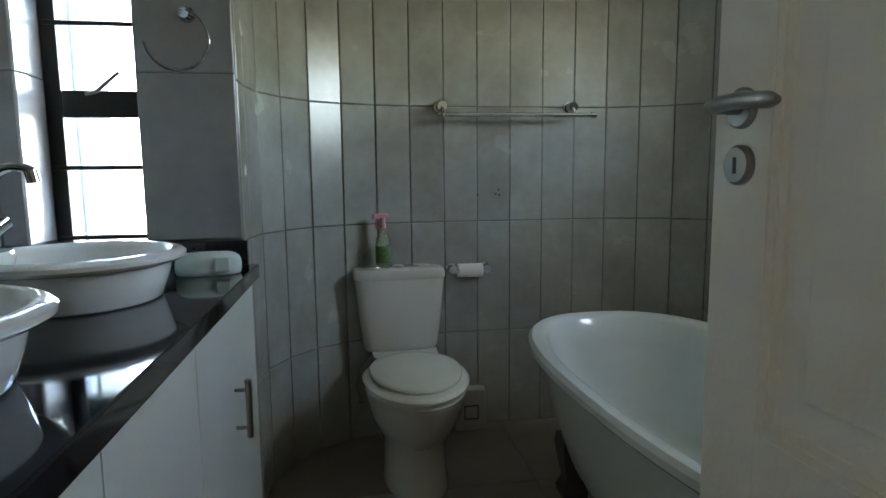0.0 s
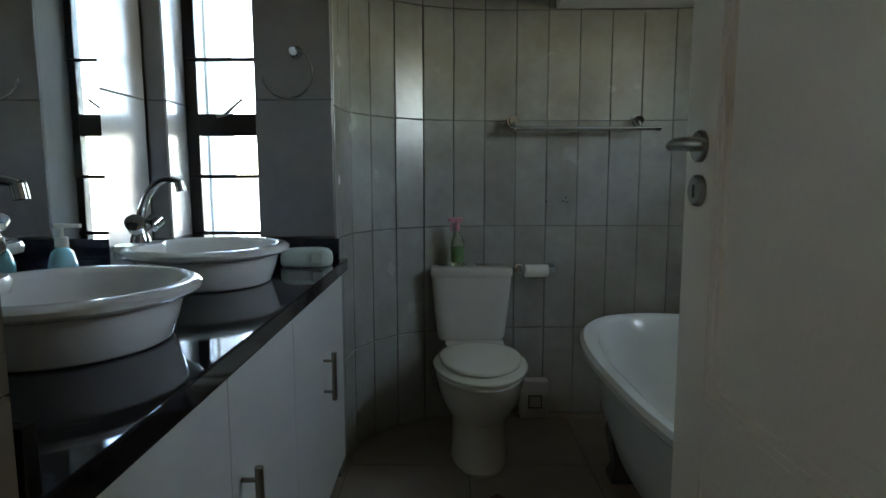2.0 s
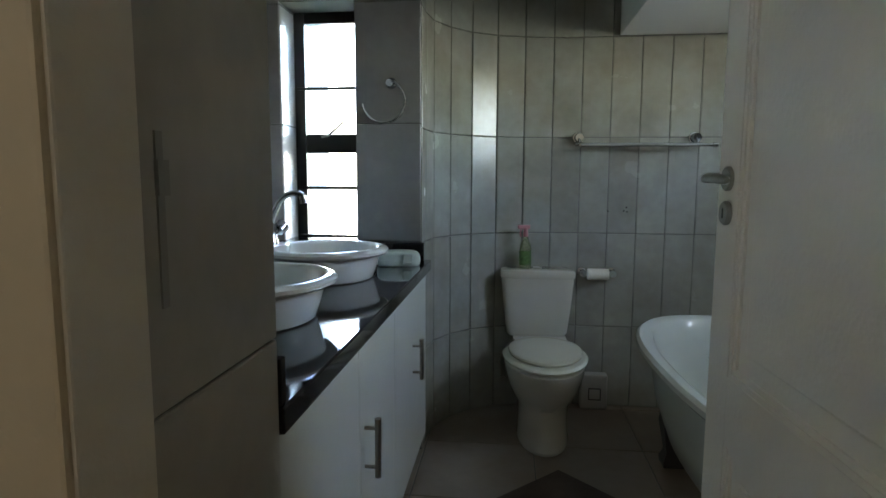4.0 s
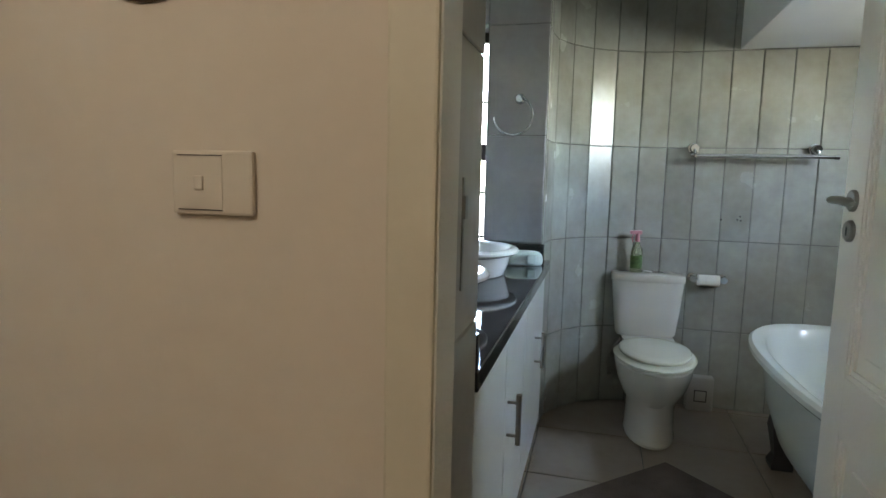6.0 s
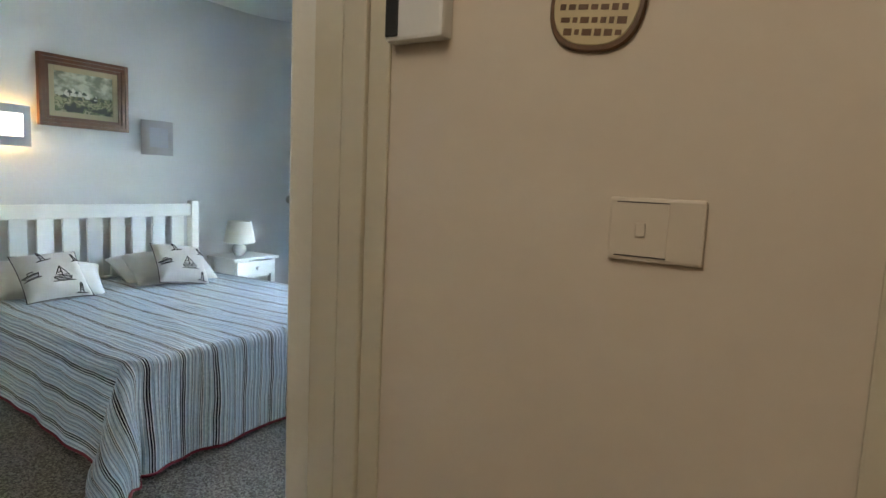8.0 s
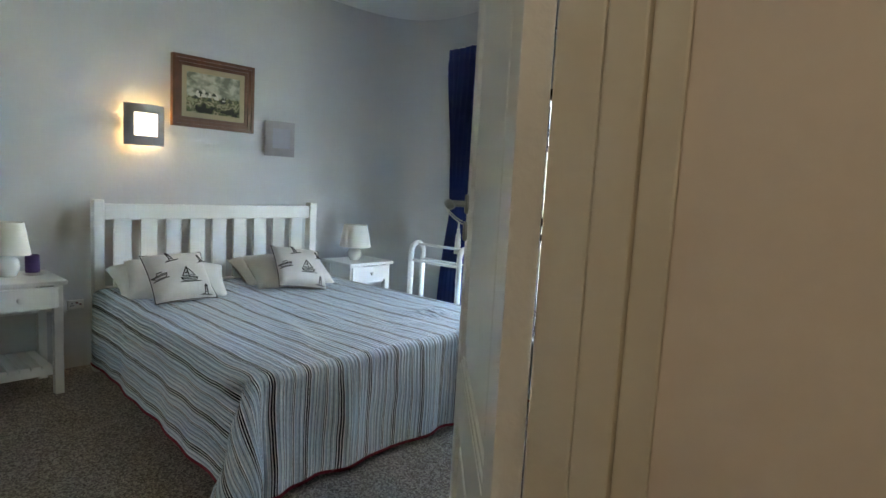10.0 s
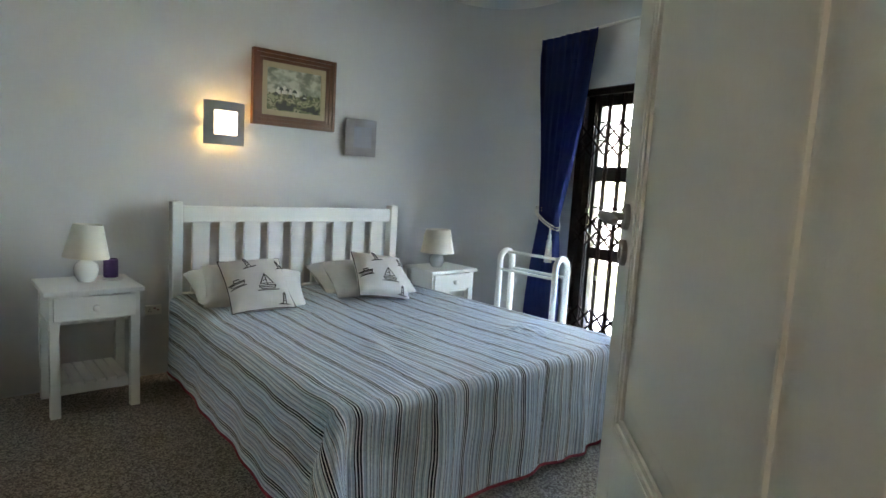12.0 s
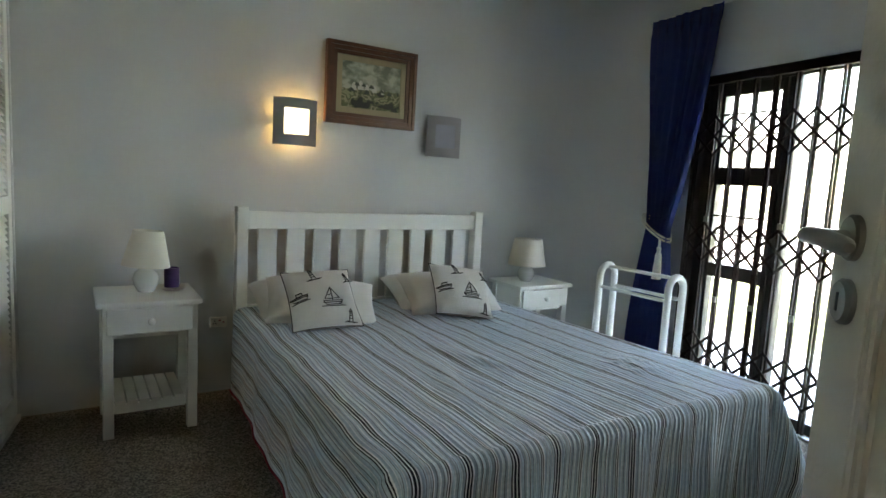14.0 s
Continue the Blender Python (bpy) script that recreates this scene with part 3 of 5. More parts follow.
# toilet roll holder
tr = thing("toilet_roll_holder", pose(0.524, 2.57, 0.733), "chrome toilet roll holder on grey tiles", "toilet roll holder")
for sx in (-1, 1):
    part("post", tube(bmesh.new(), [(sx * 0.075, 0, 0), (sx * 0.075, -0.010, 0), (sx * 0.075, -0.012, 0), (sx * 0.075, -0.055, 0), (sx * 0.075, -0.056, 0), (sx * 0.075, -0.082, 0)], [0.022, 0.022, 0.010, 0.010, 0.018, 0.018], 20), CHROME, tr, smooth=True)
part("spindle", cylinder(bmesh.new(), (-0.07, -0.068, 0), (0.07, -0.068, 0), 0.006), CHROME, tr, smooth=True)
roll = whole("toilet_roll", tube(bmesh.new(), [(-0.056, 0, 0), (-0.054, 0, 0), (0.05, 0, 0), (0.052, 0, 0)], [0.028, 0.030, 0.030, 0.028], 28), PAPER, "nearly empty white toilet roll on its holder", "toilet roll", smooth=True, at=pose(0.527, 2.502, 0.728))

# towel rail, double bar
rail = thing("towel_rail", pose(0.70, 2.57, 1.427), "chrome double towel rail on grey tiles", "towel rail")
for sx in (-1, 1):
    p = part("mount", tube(bmesh.new(), [(sx * 0.288, 0, 0), (sx * 0.288, -0.012, 0), (sx * 0.288, -0.014, 0), (sx * 0.288, -0.035, 0), (sx * 0.288, -0.036, 0.0), (sx * 0.288, -0.06, 0.0)], [0.030, 0.028, 0.012, 0.012, 0.024, 0.020], 22), CHROME, rail, smooth=True)
    part("arm", tube(bmesh.new(), [(sx * 0.288, -0.05, -0.002), (sx * 0.288, -0.075, -0.035), (sx * 0.288, -0.12, -0.042)], 0.008, 12), CHROME, rail, smooth=True)
for yy, zz, a, b2 in ((-0.078, -0.036, -0.31, 0.31), (-0.118, -0.042, -0.285, 0.345)):
    part("bar", cylinder(bmesh.new(), (a, yy, zz), (b2, yy, zz), 0.0085), CHROME, rail, smooth=True)
part("end_cap", cylinder(bmesh.new(), (0.345, -0.118, -0.042), (0.365, -0.118, -0.042), 0.012), CHROME, rail, smooth=True)

# towel ring
ring = thing("towel_ring", pose(-0.440, 1.93, 1.614), "chrome towel ring on grey tiles", "towel ring")
part("mount", tube(bmesh.new(), [(0, 0, 0), (0, -0.01, 0), (0, -0.012, 0), (0, -0.04, 0), (0, -0.05, -0.004)], [0.024, 0.022, 0.010, 0.012, 0.015], 20), CHROME, ring, smooth=True)
part("ring", tube(bmesh.new(), [(-0.024 + 0.090 * math.sin(a), -0.045 - 0.004 * math.cos(a), -0.078 + 0.088 * math.cos(a)) for a in (0.25 + 4.35 * k / 40 for k in range(41))], 0.0045, 10), CHROME, ring, smooth=True)

# bath
def egg(z, s, w):
    ring = []
    for k in range(64):
        a = 2 * math.pi * k / 64
        c, sn = math.cos(a), math.sin(a)
        ring.append(Vector((math.copysign(abs(c) ** 0.80, c) * w * (1.0 + 0.15 * sn), math.copysign(abs(sn) ** 0.85, sn) * s, z)))
    return ring
bath = thing("bathtub", pose(0.950, 1.32, 0), "white freestanding claw-foot bath below a tiled wall", "bathtub")
outer_r = [egg(z, L, W) for z, L, W in ((0.13, 0.55, 0.16), (0.145, 0.62, 0.21), (0.22, 0.70, 0.265), (0.36, 0.77, 0.31), (0.52, 0.80, 0.335), (0.555, 0.815, 0.345), (0.562, 0.845, 0.375), (0.575, 0.857, 0.388), (0.592, 0.857, 0.388), (0.602, 0.845, 0.376),
           (0.600, 0.815, 0.345), (0.585, 0.795, 0.325), (0.50, 0.77, 0.305), (0.35, 0.72, 0.275), (0.24, 0.66, 0.235), (0.20, 0.58, 0.17))]
part("shell", loft(bmesh.new(), outer_r), BATHENAMEL, bath, smooth=True)
FOOTMAT = material("dark_bath_foot", (0.05, 0.045, 0.045), 0.5)
for sx in (-1, 1):
    for sy in (-1, 1):
        part("foot", loft(bmesh.new(), [[Vector((sx * 0.175 + dx * s, sy * 0.60 + dy * s, z)) for dx, dy in ((-0.05, -0.05), (0.05, -0.05), (0.05, 0.05), (-0.05, 0.05))] for s, z in ((0.85, 0.0), (0.9, 0.02), (0.6, 0.06), (0.8, 0.12), (1.0, 0.18), (0.9, 0.22))]), FOOTMAT, bath, "dark grey foot")

# waste cover beside the toilet
WASTE = material("dull_grey_plastic", (0.34, 0.32, 0.29), 0.5, vary=0.1)
wc = thing("waste_cover", pose(0.53, 2.565, 0), "white boxed waste connector with a square hatch", "cover")
part("case", B(-0.075, 0.065, -0.07, 0, 0.0, 0.19, bevel=0.012), WASTE, wc)
part("hatch", boxes([(-0.035, 0.03, -0.074, -0.0705, 0.055, 0.06), (-0.035, 0.03, -0.074, -0.0705, 0.115, 0.12), (-0.035, -0.03, -0.074, -0.0705, 0.06, 0.115), (0.025, 0.03, -0.074, -0.0705, 0.06, 0.115)]), INK, wc, "dark square outline")

# stop valve and hose behind the toilet
vl = thing("stop_valve", pose(0.045, 2.53, 0.16), "chrome stop valve with a flexible hose beside a toilet", "valve")
part("body", cylinder(bmesh.new(), (0, 0.005, 0), (0, -0.05, 0), 0.012), CHROME, vl, smooth=True)
part("knob", cylinder(bmesh.new(), (0, -0.05, 0), (0, -0.068, 0), 0.015), STEEL, vl, smooth=True)
part("hose", tube(bmesh.new(), [(0, -0.03, 0.008), (-0.02, -0.04, 0.08), (0.0, -0.05, 0.15), (0.04, -0.05, 0.20), (0.07, -0.05, 0.24)], 0.007, 10), STEEL, vl, smooth=True)
# old screw plugs in the tiles
for px_, pz_ in ((0.668, 1.072), (0.672, 1.050), (0.655, 1.054), (0.575, 1.052)):
    whole("wall_plug", cylinder(bmesh.new(), (0, 0, 0), (0, -0.002, 0), 0.0045, 10), BLACK, "small dark plugged screw hole in a grey tile", "plug", "plugged holes", at=pose(px_, 2.568, pz_))
# latch keep on the bathroom door frame
kp = thing("strike_plate", pose(-0.229, -0.150, 1.20), "worn steel strike plate on the door frame", "strike plate")
part("plate", B(0.0, 0.002, 0.022, 0.032, -0.10, 0.05), STEEL, kp)
part("keep", B(0.0021, 0.006, 0.018, 0.034, -0.004, 0.026), STEEL, kp)

# rug, laid diagonally
RUG = material("brown_rug", (0.10, 0.075, 0.065), 0.98, vary=0.5, scale=9, fine=160, bump=0.5)
rug = whole("rug", box(bmesh.new(), -0.85, 0.0, -0.62, 0.0, 0.0, 0.012, bevel=0.004), RUG, "dark brown patterned rug lying askew on tiles", "rug", at=pose(0.285, 1.782, 0.0045, 0, 0, 45))

# window of the bathroom
def window_bath():
    wdw = tagged(new("window_bathroom"), "dark brown framed narrow window with burglar bars", "window", kind="structure")
    wdw.matrix_world = pose(0, 2.10, 0)
    z0, z1, zt = WZ0, WZ1, 1.372
    part("window_frame", boxes([(WX0 + 0.001, WX0 + 0.048, 0, 0.045, z0, z1), (WX1 - 0.03, WX1 - 0.001, 0, 0.045, z0, z1), (WX0 + 0.049, WX1 - 0.031, 0, 0.045, z1 - 0.05, z1 - 0.001), (WX0 + 0.049, WX1 - 0.031, 0, 0.045, z0 + 0.001, z0 + 0.02),
                                (WX0 + 0.049, WX1 - 0.031, 0.0, 0.045, zt - 0.04, zt + 0.045)], bevel=0.003), DARKFRAME, wdw, "dark brown frame")
    for a, b in ((z0 + 0.02, zt - 0.04), (zt + 0.045, z1 - 0.05)):
        pane = part("pane", B(WX0 + 0.045, WX1 - 0.025, 0.02, 0.024, a, b), GLASS, wdw, "clear glass pane")
        pane.visible_shadow = False
    for z in (1.622, 1.172, 0.947):
        part("bar", cylinder(bmesh.new(), (WX0 + 0.012, -0.008, z), (WX1 - 0.008, -0.008, z), 0.0075, 10), DARKFRAME, wdw, "dark steel bar", smooth=True)
    part("stay", tube(bmesh.new(), [(-0.80, -0.008, 1.405), (-0.765, -0.02, 1.410), (-0.69, -0.03, 1.47)], 0.006, 8), STEEL, wdw, "steel window stay", smooth=True)
window_bath()

# ---- doors ----
def panel_door(name, at, length, label, lever_side, face):
    """Local x from hinge to edge, thickness 40 mm towards local +y when face is 1. The seen face is y = 0."""
    d = tagged(new(name), label, "door", kind="structure")
    d.matrix_world = at
    st = 0.105
    rails = [(0.005, 0.20), (0.665, 0.80), (1.92, 2.03)]
    T = 0.04
    def slab(x0, x1, z0, z1, y0=0.0, y1=T):
        return (x0, x1, y0, y1, z0, z1)
    for q in (slab(0, st - 0.0004, 0.005, 2.03), slab(length - st + 0.0004, length, 0.005, 2.03)):
        part("stile", B(*q, bevel=0.0015), DOORPAINT, d)
    for a, b in rails:
        part("rail", B(*slab(st, length - st, a, b)), DOORPAINT, d)
    for (_, a), (b, _) in zip(rails, rails[1:]):
        part("door_panel", B(st, length - st, 0.012, T - 0.012, a, b), DOORPAINT, d)
        bm = bmesh.new()
        for f, dd in ((0.0, 1), (T, -1)):
            for i in range(2):
                o = 0.012 * i
                y0, y1 = f + dd * (0.002 + 0.004 * i), f + dd * 0.012
                lo, hi = min(y0, y1), max(y0, y1)
                x0, x1, za, zb = st + o, length - st - o, a + o, b - o
                for q in ((x0, x0 + 0.012, lo, hi, za, zb), (x1 - 0.012, x1, lo, hi, za, zb), (x0 + 0.012, x1 - 0.012, lo, hi, za, za + 0.012), (x0 + 0.012, x1 - 0.012, lo, hi, zb - 0.012, zb)):
                    box(bm, *q)
            # raised field
        part("moulding", bm, DOORPAINT, d)
        part("raised_field", B(st + 0.065, length - st - 0.065, 0.006, T - 0.006, a + 0.065, b - 0.065, bevel=0.005), DOORPAINT, d)
    for f, dd in ((0.0, -1), (T, 1)):
        xx, zz = length - 0.055, 1.215
        lv = new("door_lever")
        lv.parent = d
        lv["label"] = "satin steel door lever"
        part("rose", tube(bmesh.new(), [(xx, f, zz), (xx, f + dd * 0.006, zz), (xx, f + dd * 0.009, zz)], [0.026, 0.026, 0.023], 28), STEEL, lv, smooth=True)
        part("grip", tube(bmesh.new(), [(xx, f + dd * 0.008, zz), (xx, f + dd * 0.038, zz), (xx - 0.006, f + dd * 0.049, zz), (xx - 0.03, f + dd * 0.053, zz + 0.002), (xx - 0.07, f + dd * 0.053, zz + 0.001), (xx - 0.105, f + dd * 0.050, zz - 0.003), (xx - 0.115, f + dd * 0.048, zz - 0.004)],
                          [0.0105, 0.0105, 0.0115, 0.012, 0.0125, 0.012, 0.006], 16, 0.8), STEEL, lv, smooth=True)
        es = new("escutcheon")
        es.parent = d
        es["label"] = "round steel keyhole plate"
        part("plate", tube(bmesh.new(), [(xx, f, zz - 0.072), (xx, f + dd * 0.006, zz - 0.072), (xx, f + dd * 0.010, zz - 0.072)], [0.026, 0.026, 0.022], 28), STEEL, es, smooth=True)
        part("keyhole", boxes([(xx - 0.003, xx + 0.003, min(f + dd * 0.0102, f + dd * 0.0108), max(f + dd * 0.0102, f + dd * 0.0108), zz - 0.083, zz - 0.062)]), BLACK, es, "dark keyhole")
    return d


# tip direction: bathroom leaf points away from the hall
panel_door("door_bathroom", pose(0.589, -0.035, 0, 0, 0, 92), 0.81, "cream painted panelled bathroom door standing open", 1, 1)
panel_door("door_bedroom", pose(-1.117, -0.237, 0, 0, 0, 133.6), 0.877, "cream painted panelled bedroom door standing open", 1, 1)

# hall wall things
sw = thing("light_switch", pose(-0.522, -0.230, 1.236), "cream light switch plate on the hall wall", "light switch")
part("plate", B(-0.060, 0.056, -0.0095, 0, -0.040, 0.040, bevel=0.004), BEIGEPLASTIC, sw)
part("cover", B(-0.050, 0.014, -0.0108, -0.0096, -0.033, 0.033, bevel=0.0005), BEIGEPLASTIC, sw)
for a in (-0.0345, 0.0335):
    part("seam", B(-0.050, 0.014, -0.0105, -0.0096, a, a + 0.0012), INK, sw, "thin dark seam")
part("rocker", B(-0.025, -0.012, -0.0140, -0.0109, -0.009, 0.009, bevel=0.0018), BEIGEPLASTIC, sw)

pl = thing("wall_plaque", pose(-0.618, -0.230, 1.530, 0, 6, 0), "small oval cream plaque with brown lettering and border", "plaque")
PLQ = material("plaque_glaze", (0.58, 0.47, 0.27), 0.35, vary=0.06, scale=30, bump=0.02)
BROWN = material("brown_glaze", (0.12, 0.055, 0.018), 0.4, vary=0.3, scale=60, bump=0.0)
def plaque_ring(s, y):
    return [Vector((math.copysign(abs(math.cos(a)) ** 0.75, math.cos(a)) * 0.063 * s, y, math.copysign(abs(math.sin(a)) ** 0.75, math.sin(a)) * 0.070 * s)) for a in (2 * math.pi * k / 40 for k in range(40))]
part("border", loft(bmesh.new(), [plaque_ring(1.0, 0), plaque_ring(1.02, -0.004), plaque_ring(0.98, -0.008)]), BROWN, pl, "brown border", smooth=True)
part("face", loft(bmesh.new(), [plaque_ring(0.90, -0.0082), plaque_ring(0.88, -0.0095)]), PLQ, pl)
bm = bmesh.new()
rnd = random.Random(4)
for i, zz in enumerate((0.050, 0.032, 0.016, 0.000, -0.016, -0.032, -0.047)):
    half = 0.048 * math.sqrt(max(0.1, 1 - (zz / 0.075) ** 2)) * (0.6 if i == 0 else 1)
    x = -half
    while x < half:
        wd = rnd.uniform(0.006, 0.013)
        tall = rnd.uniform(0.003, 0.0045)
        box(bm, x, min(x + wd, half + 0.004), -0.0102, -0.0096, zz - tall, zz + tall)
        x += wd + 0.004
part("lettering", bm, BROWN, pl, "brown unreadable lettering")

al = thing("alarm_keypad", pose(-0.892, -0.230, 1.570), "off-white alarm keypad with a dark panel on the hall wall", "alarm keypad")
part("case", B(-0.053, 0.053, -0.030, 0, -0.075, 0.075, bevel=0.006), PLASTIC, al)
part("keys", B(-0.050, -0.027, -0.0335, -0.0302, -0.068, 0.06, bevel=0.001), BLACK, al, "dark key strip")
part("indicator", B(-0.044, -0.040, -0.0345, -0.0337, 0.004, 0.008), simple("red_light", (0.8, 0.02, 0.02), emit=1.5), al, "small red light")

# ---- bedroom things ----
bed = thing("bed", pose(-4.62, 1.112, 0), "white slatted wooden double bed frame", "bed")
Y0, Y1 = -0.787, 0.797
for yy, nm in ((Y0 + 0.03, 0), (Y1 - 0.03, 1)):
    part("post", B(-0.035, 0.035, yy - 0.03, yy + 0.03, 0, 1.055, bevel=0.008), WHITEWOOD, bed)
part("top_rail", B(-0.018, 0.022, Y0 + 0.061, Y1 - 0.061, 0.935, 1.030, bevel=0.006), WHITEWOOD, bed)
part("lower_rail", B(-0.018, 0.022, Y0 + 0.061, Y1 - 0.061, 0.42, 0.52, bevel=0.006), WHITEWOOD, bed)
n_slats = 9
gap = 0.056
sw_w = (Y1 - Y0 - 0.122 - gap * (n_slats + 1)) / n_slats
for i in range(n_slats):
    a = Y0 + 0.061 + gap + i * (sw_w + gap)
    part("slat", B(-0.008, 0.014, a, a + sw_w, 0.5205, 0.9345, bevel=0.002), WHITEWOOD, bed)
part("side_rail", B(0.036, 1.93, Y0 + 0.02, Y0 + 0.05, 0.16, 0.30), WHITEWOOD, bed)
part("side_rail", B(0.036, 1.93, Y1 - 0.05, Y1 - 0.02, 0.16, 0.30), WHITEWOOD, bed)
part("base", B(0.036, 1.93, Y0 + 0.051, Y1 - 0.051, 0.18, 0.30), WHITEWOOD, bed)
for yy in (Y0 + 0.05, Y1 - 0.05):
    part("leg", B(1.86, 1.92, yy - 0.03, yy + 0.03, 0, 0.18), WHITEWOOD, bed)
matt = whole("mattress", B(0.04, 1.91, Y0 + 0.02, Y1 - 0.02, 0.301, 0.485, bevel=0.04), LINEN, "white mattress under a striped spread", "mattress", at=pose(-4.62, 1.112, 0))

def bedspread():
    W, L, TOP, DROP = 1.56, 1.965, 0.512, 0.475
    nu, nv = 200, 190
    bm = bmesh.new()
    uvl = bm.loops.layers.uv.new("UVMap")
    grid = []
    def fall(d):
        """Arc over a rounded edge: (outwards, downwards) for a length d past the edge."""
        R = 0.045
        if d <= 0:
            return 0.0, 0.0
        if d < R * math.pi / 2:
            a = d / R
            return R * math.sin(a), R * (1 - math.cos(a))
        return R, R + (d - R * math.pi / 2)
    for i in range(nu + 1):
        u = -DROP + (W + 2 * DROP) * i / nu
        row = []
        for j in range(nv + 1):
            v = 0.03 + (L + DROP) * j / nv
            eu = -u if u < 0 else (u - W if u > W else 0.0)
            ev = max(0.0, v - L)
            du, hu = fall(eu)
            dv, hv = fall(ev)
            sgn = -1 if u < 0 else 1
            y = min(max(u, 0), W) + sgn * du
            x = min(v, L) + dv
            if eu > 0 and ev > 0:
                h = math.hypot(eu, ev)
                o, hh = fall(h)
                c, s2 = eu / h, ev / h
                flare = 0.16 * min(1, h / 0.4) * (2 * c * s2)
                y = (0 if sgn < 0 else W) + sgn * (o + flare) * c
                x = L + (o + flare) * s2
                down = hh
            else:
                down = max(hu, hv)
            drape = max(eu, ev)
            wave = 0.016 * min(1, drape / 0.35)
            if ev > 0:
                x += wave * (0.8 * math.sin(u * 17 + 0.6) + 0.6 * math.sin(u * 33 + 2 * math.sin(u * 5)) + 0.9 * noise.noise(Vector((u * 7, v * 1.5, 5))))
            if eu > 0:
                y += sgn * wave * (math.sin(v * 9.0 + 1) * 0.4 + 0.3 * math.sin(v * 21)) + sgn * 0.05 * min(1, v / L) * min(1, eu / 0.45)
            z = TOP - down
            if eu == 0 and ev == 0:
                z += 0.006 * noise.noise(Vector((u * 3, v * 3, 0))) + 0.004 * noise.noise(Vector((u * 9, v * 5, 3)))
                lump = math.exp(-((u - 1.26) ** 2 / 0.009 + (v - 1.58) ** 2 / 0.009))
                z += lump * (0.018 + 0.020 * noise.noise(Vector((u * 24, v * 24, 2))))
                ridge = u - 0.50 + 0.13 * (v - 1.25) + 0.02 * math.sin(v * 9)
                z += 0.011 * math.exp(-(ridge / 0.045) ** 2 - ((v - 1.46) / 0.26) ** 2) - 0.007 * math.exp(-((ridge - 0.08) / 0.05) ** 2 - ((v - 1.40) / 0.22) ** 2)
                z += 0.007 * math.exp(-((u - 0.72 - 0.3 * (v - 1.2)) / 0.035) ** 2 - ((v - 1.22) / 0.18) ** 2)
                z += 0.0035 * abs(noise.noise(Vector((u * 22, v * 4.5, 7))))
                z -= 0.015 * math.exp(-((u - W / 2) ** 2 / 0.5 + (v - 1.2) ** 2 / 0.6))
            z = max(z, 0.022 + 0.006 * math.sin(u * 20 + v * 15))
            row.append((bm.verts.new((x, (y - W / 2) * (0.965 + 0.10 * min(1, v / L) ** 1.3), z)), (u, v)))
        grid.append(row)
    for i in range(nu):
        for j in range(nv):
            q = [grid[i][j], grid[i + 1][j], grid[i + 1][j + 1], grid[i][j + 1]]
            f = bm.faces.new([p[0] for p in q])
            for lp, p in zip(f.loops, q):
                lp[uvl].uv = p[1]
    hem = [tuple(grid[0][j][0].co) for j in range(0, nv + 1)] + [tuple(grid[i][nv][0].co) for i in range(1, nu + 1)] + [tuple(grid[nu][j][0].co) for j in range(nv - 1, -1, -1)]
    bs = thing("bedspread", pose(-4.62, 1.112, 0), "blue-grey striped quilted bedspread with red piped hem draped over a bed", "bedspread")
    part("cloth", bm, STRIPES, bs, smooth=True)
    part("piping", tube(bmesh.new(), [(x, y, z) for x, y, z in hem], 0.0075, 6), RED, bs, "dark red piped hem", smooth=True)
bedspread()

def pillow(name, at, w, h, t, mat, label, category, group="", pattern=False):
    p = tagged(new(name), label, category, group) if pattern else None
    bm = bmesh.new()
    n = 20
    top, bot = [], []
    for i in range(n + 1):
        ra, rb = [], []
        for j in range(n + 1):
            a, b = 2 * i / n - 1, 2 * j / n - 1
            puff = (max(0, 1 - abs(a) ** 2.6) * max(0, 1 - abs(b) ** 2.6)) ** 0.42
            pinch = 1 - 0.07 * (1 - abs(a) ** 2) * abs(b) ** 3
            pinch2 = 1 - 0.07 * (1 - abs(b) ** 2) * abs(a) ** 3
            x, y = a * w / 2 * pinch2, b * h / 2 * pinch
            wr = 0.006 * noise.noise(Vector((a * 2.5, b * 2.5, w * 7)))
            va = bm.verts.new((x, y, t / 2 * puff + wr * puff))
            ra.append(va)
            rb.append(va if i in (0, n) or j in (0, n) else bm.verts.new((x, y, -t / 2 * puff + wr * puff)))
        top.append(ra); bot.append(rb)
    for i in range(n):
        for j in range(n):
            bm.faces.new((top[i][j], top[i + 1][j], top[i + 1][j + 1], top[i][j + 1]))
            bm.faces.new((bot[i][j], bot[i][j + 1], bot[i + 1][j + 1], bot[i + 1][j]))
    if pattern:
        p.matrix_world = at
        part("cover", bm, mat, p, smooth=True)
        return p
    return whole(name, bm, mat, label, category, group, smooth=True, at=at)


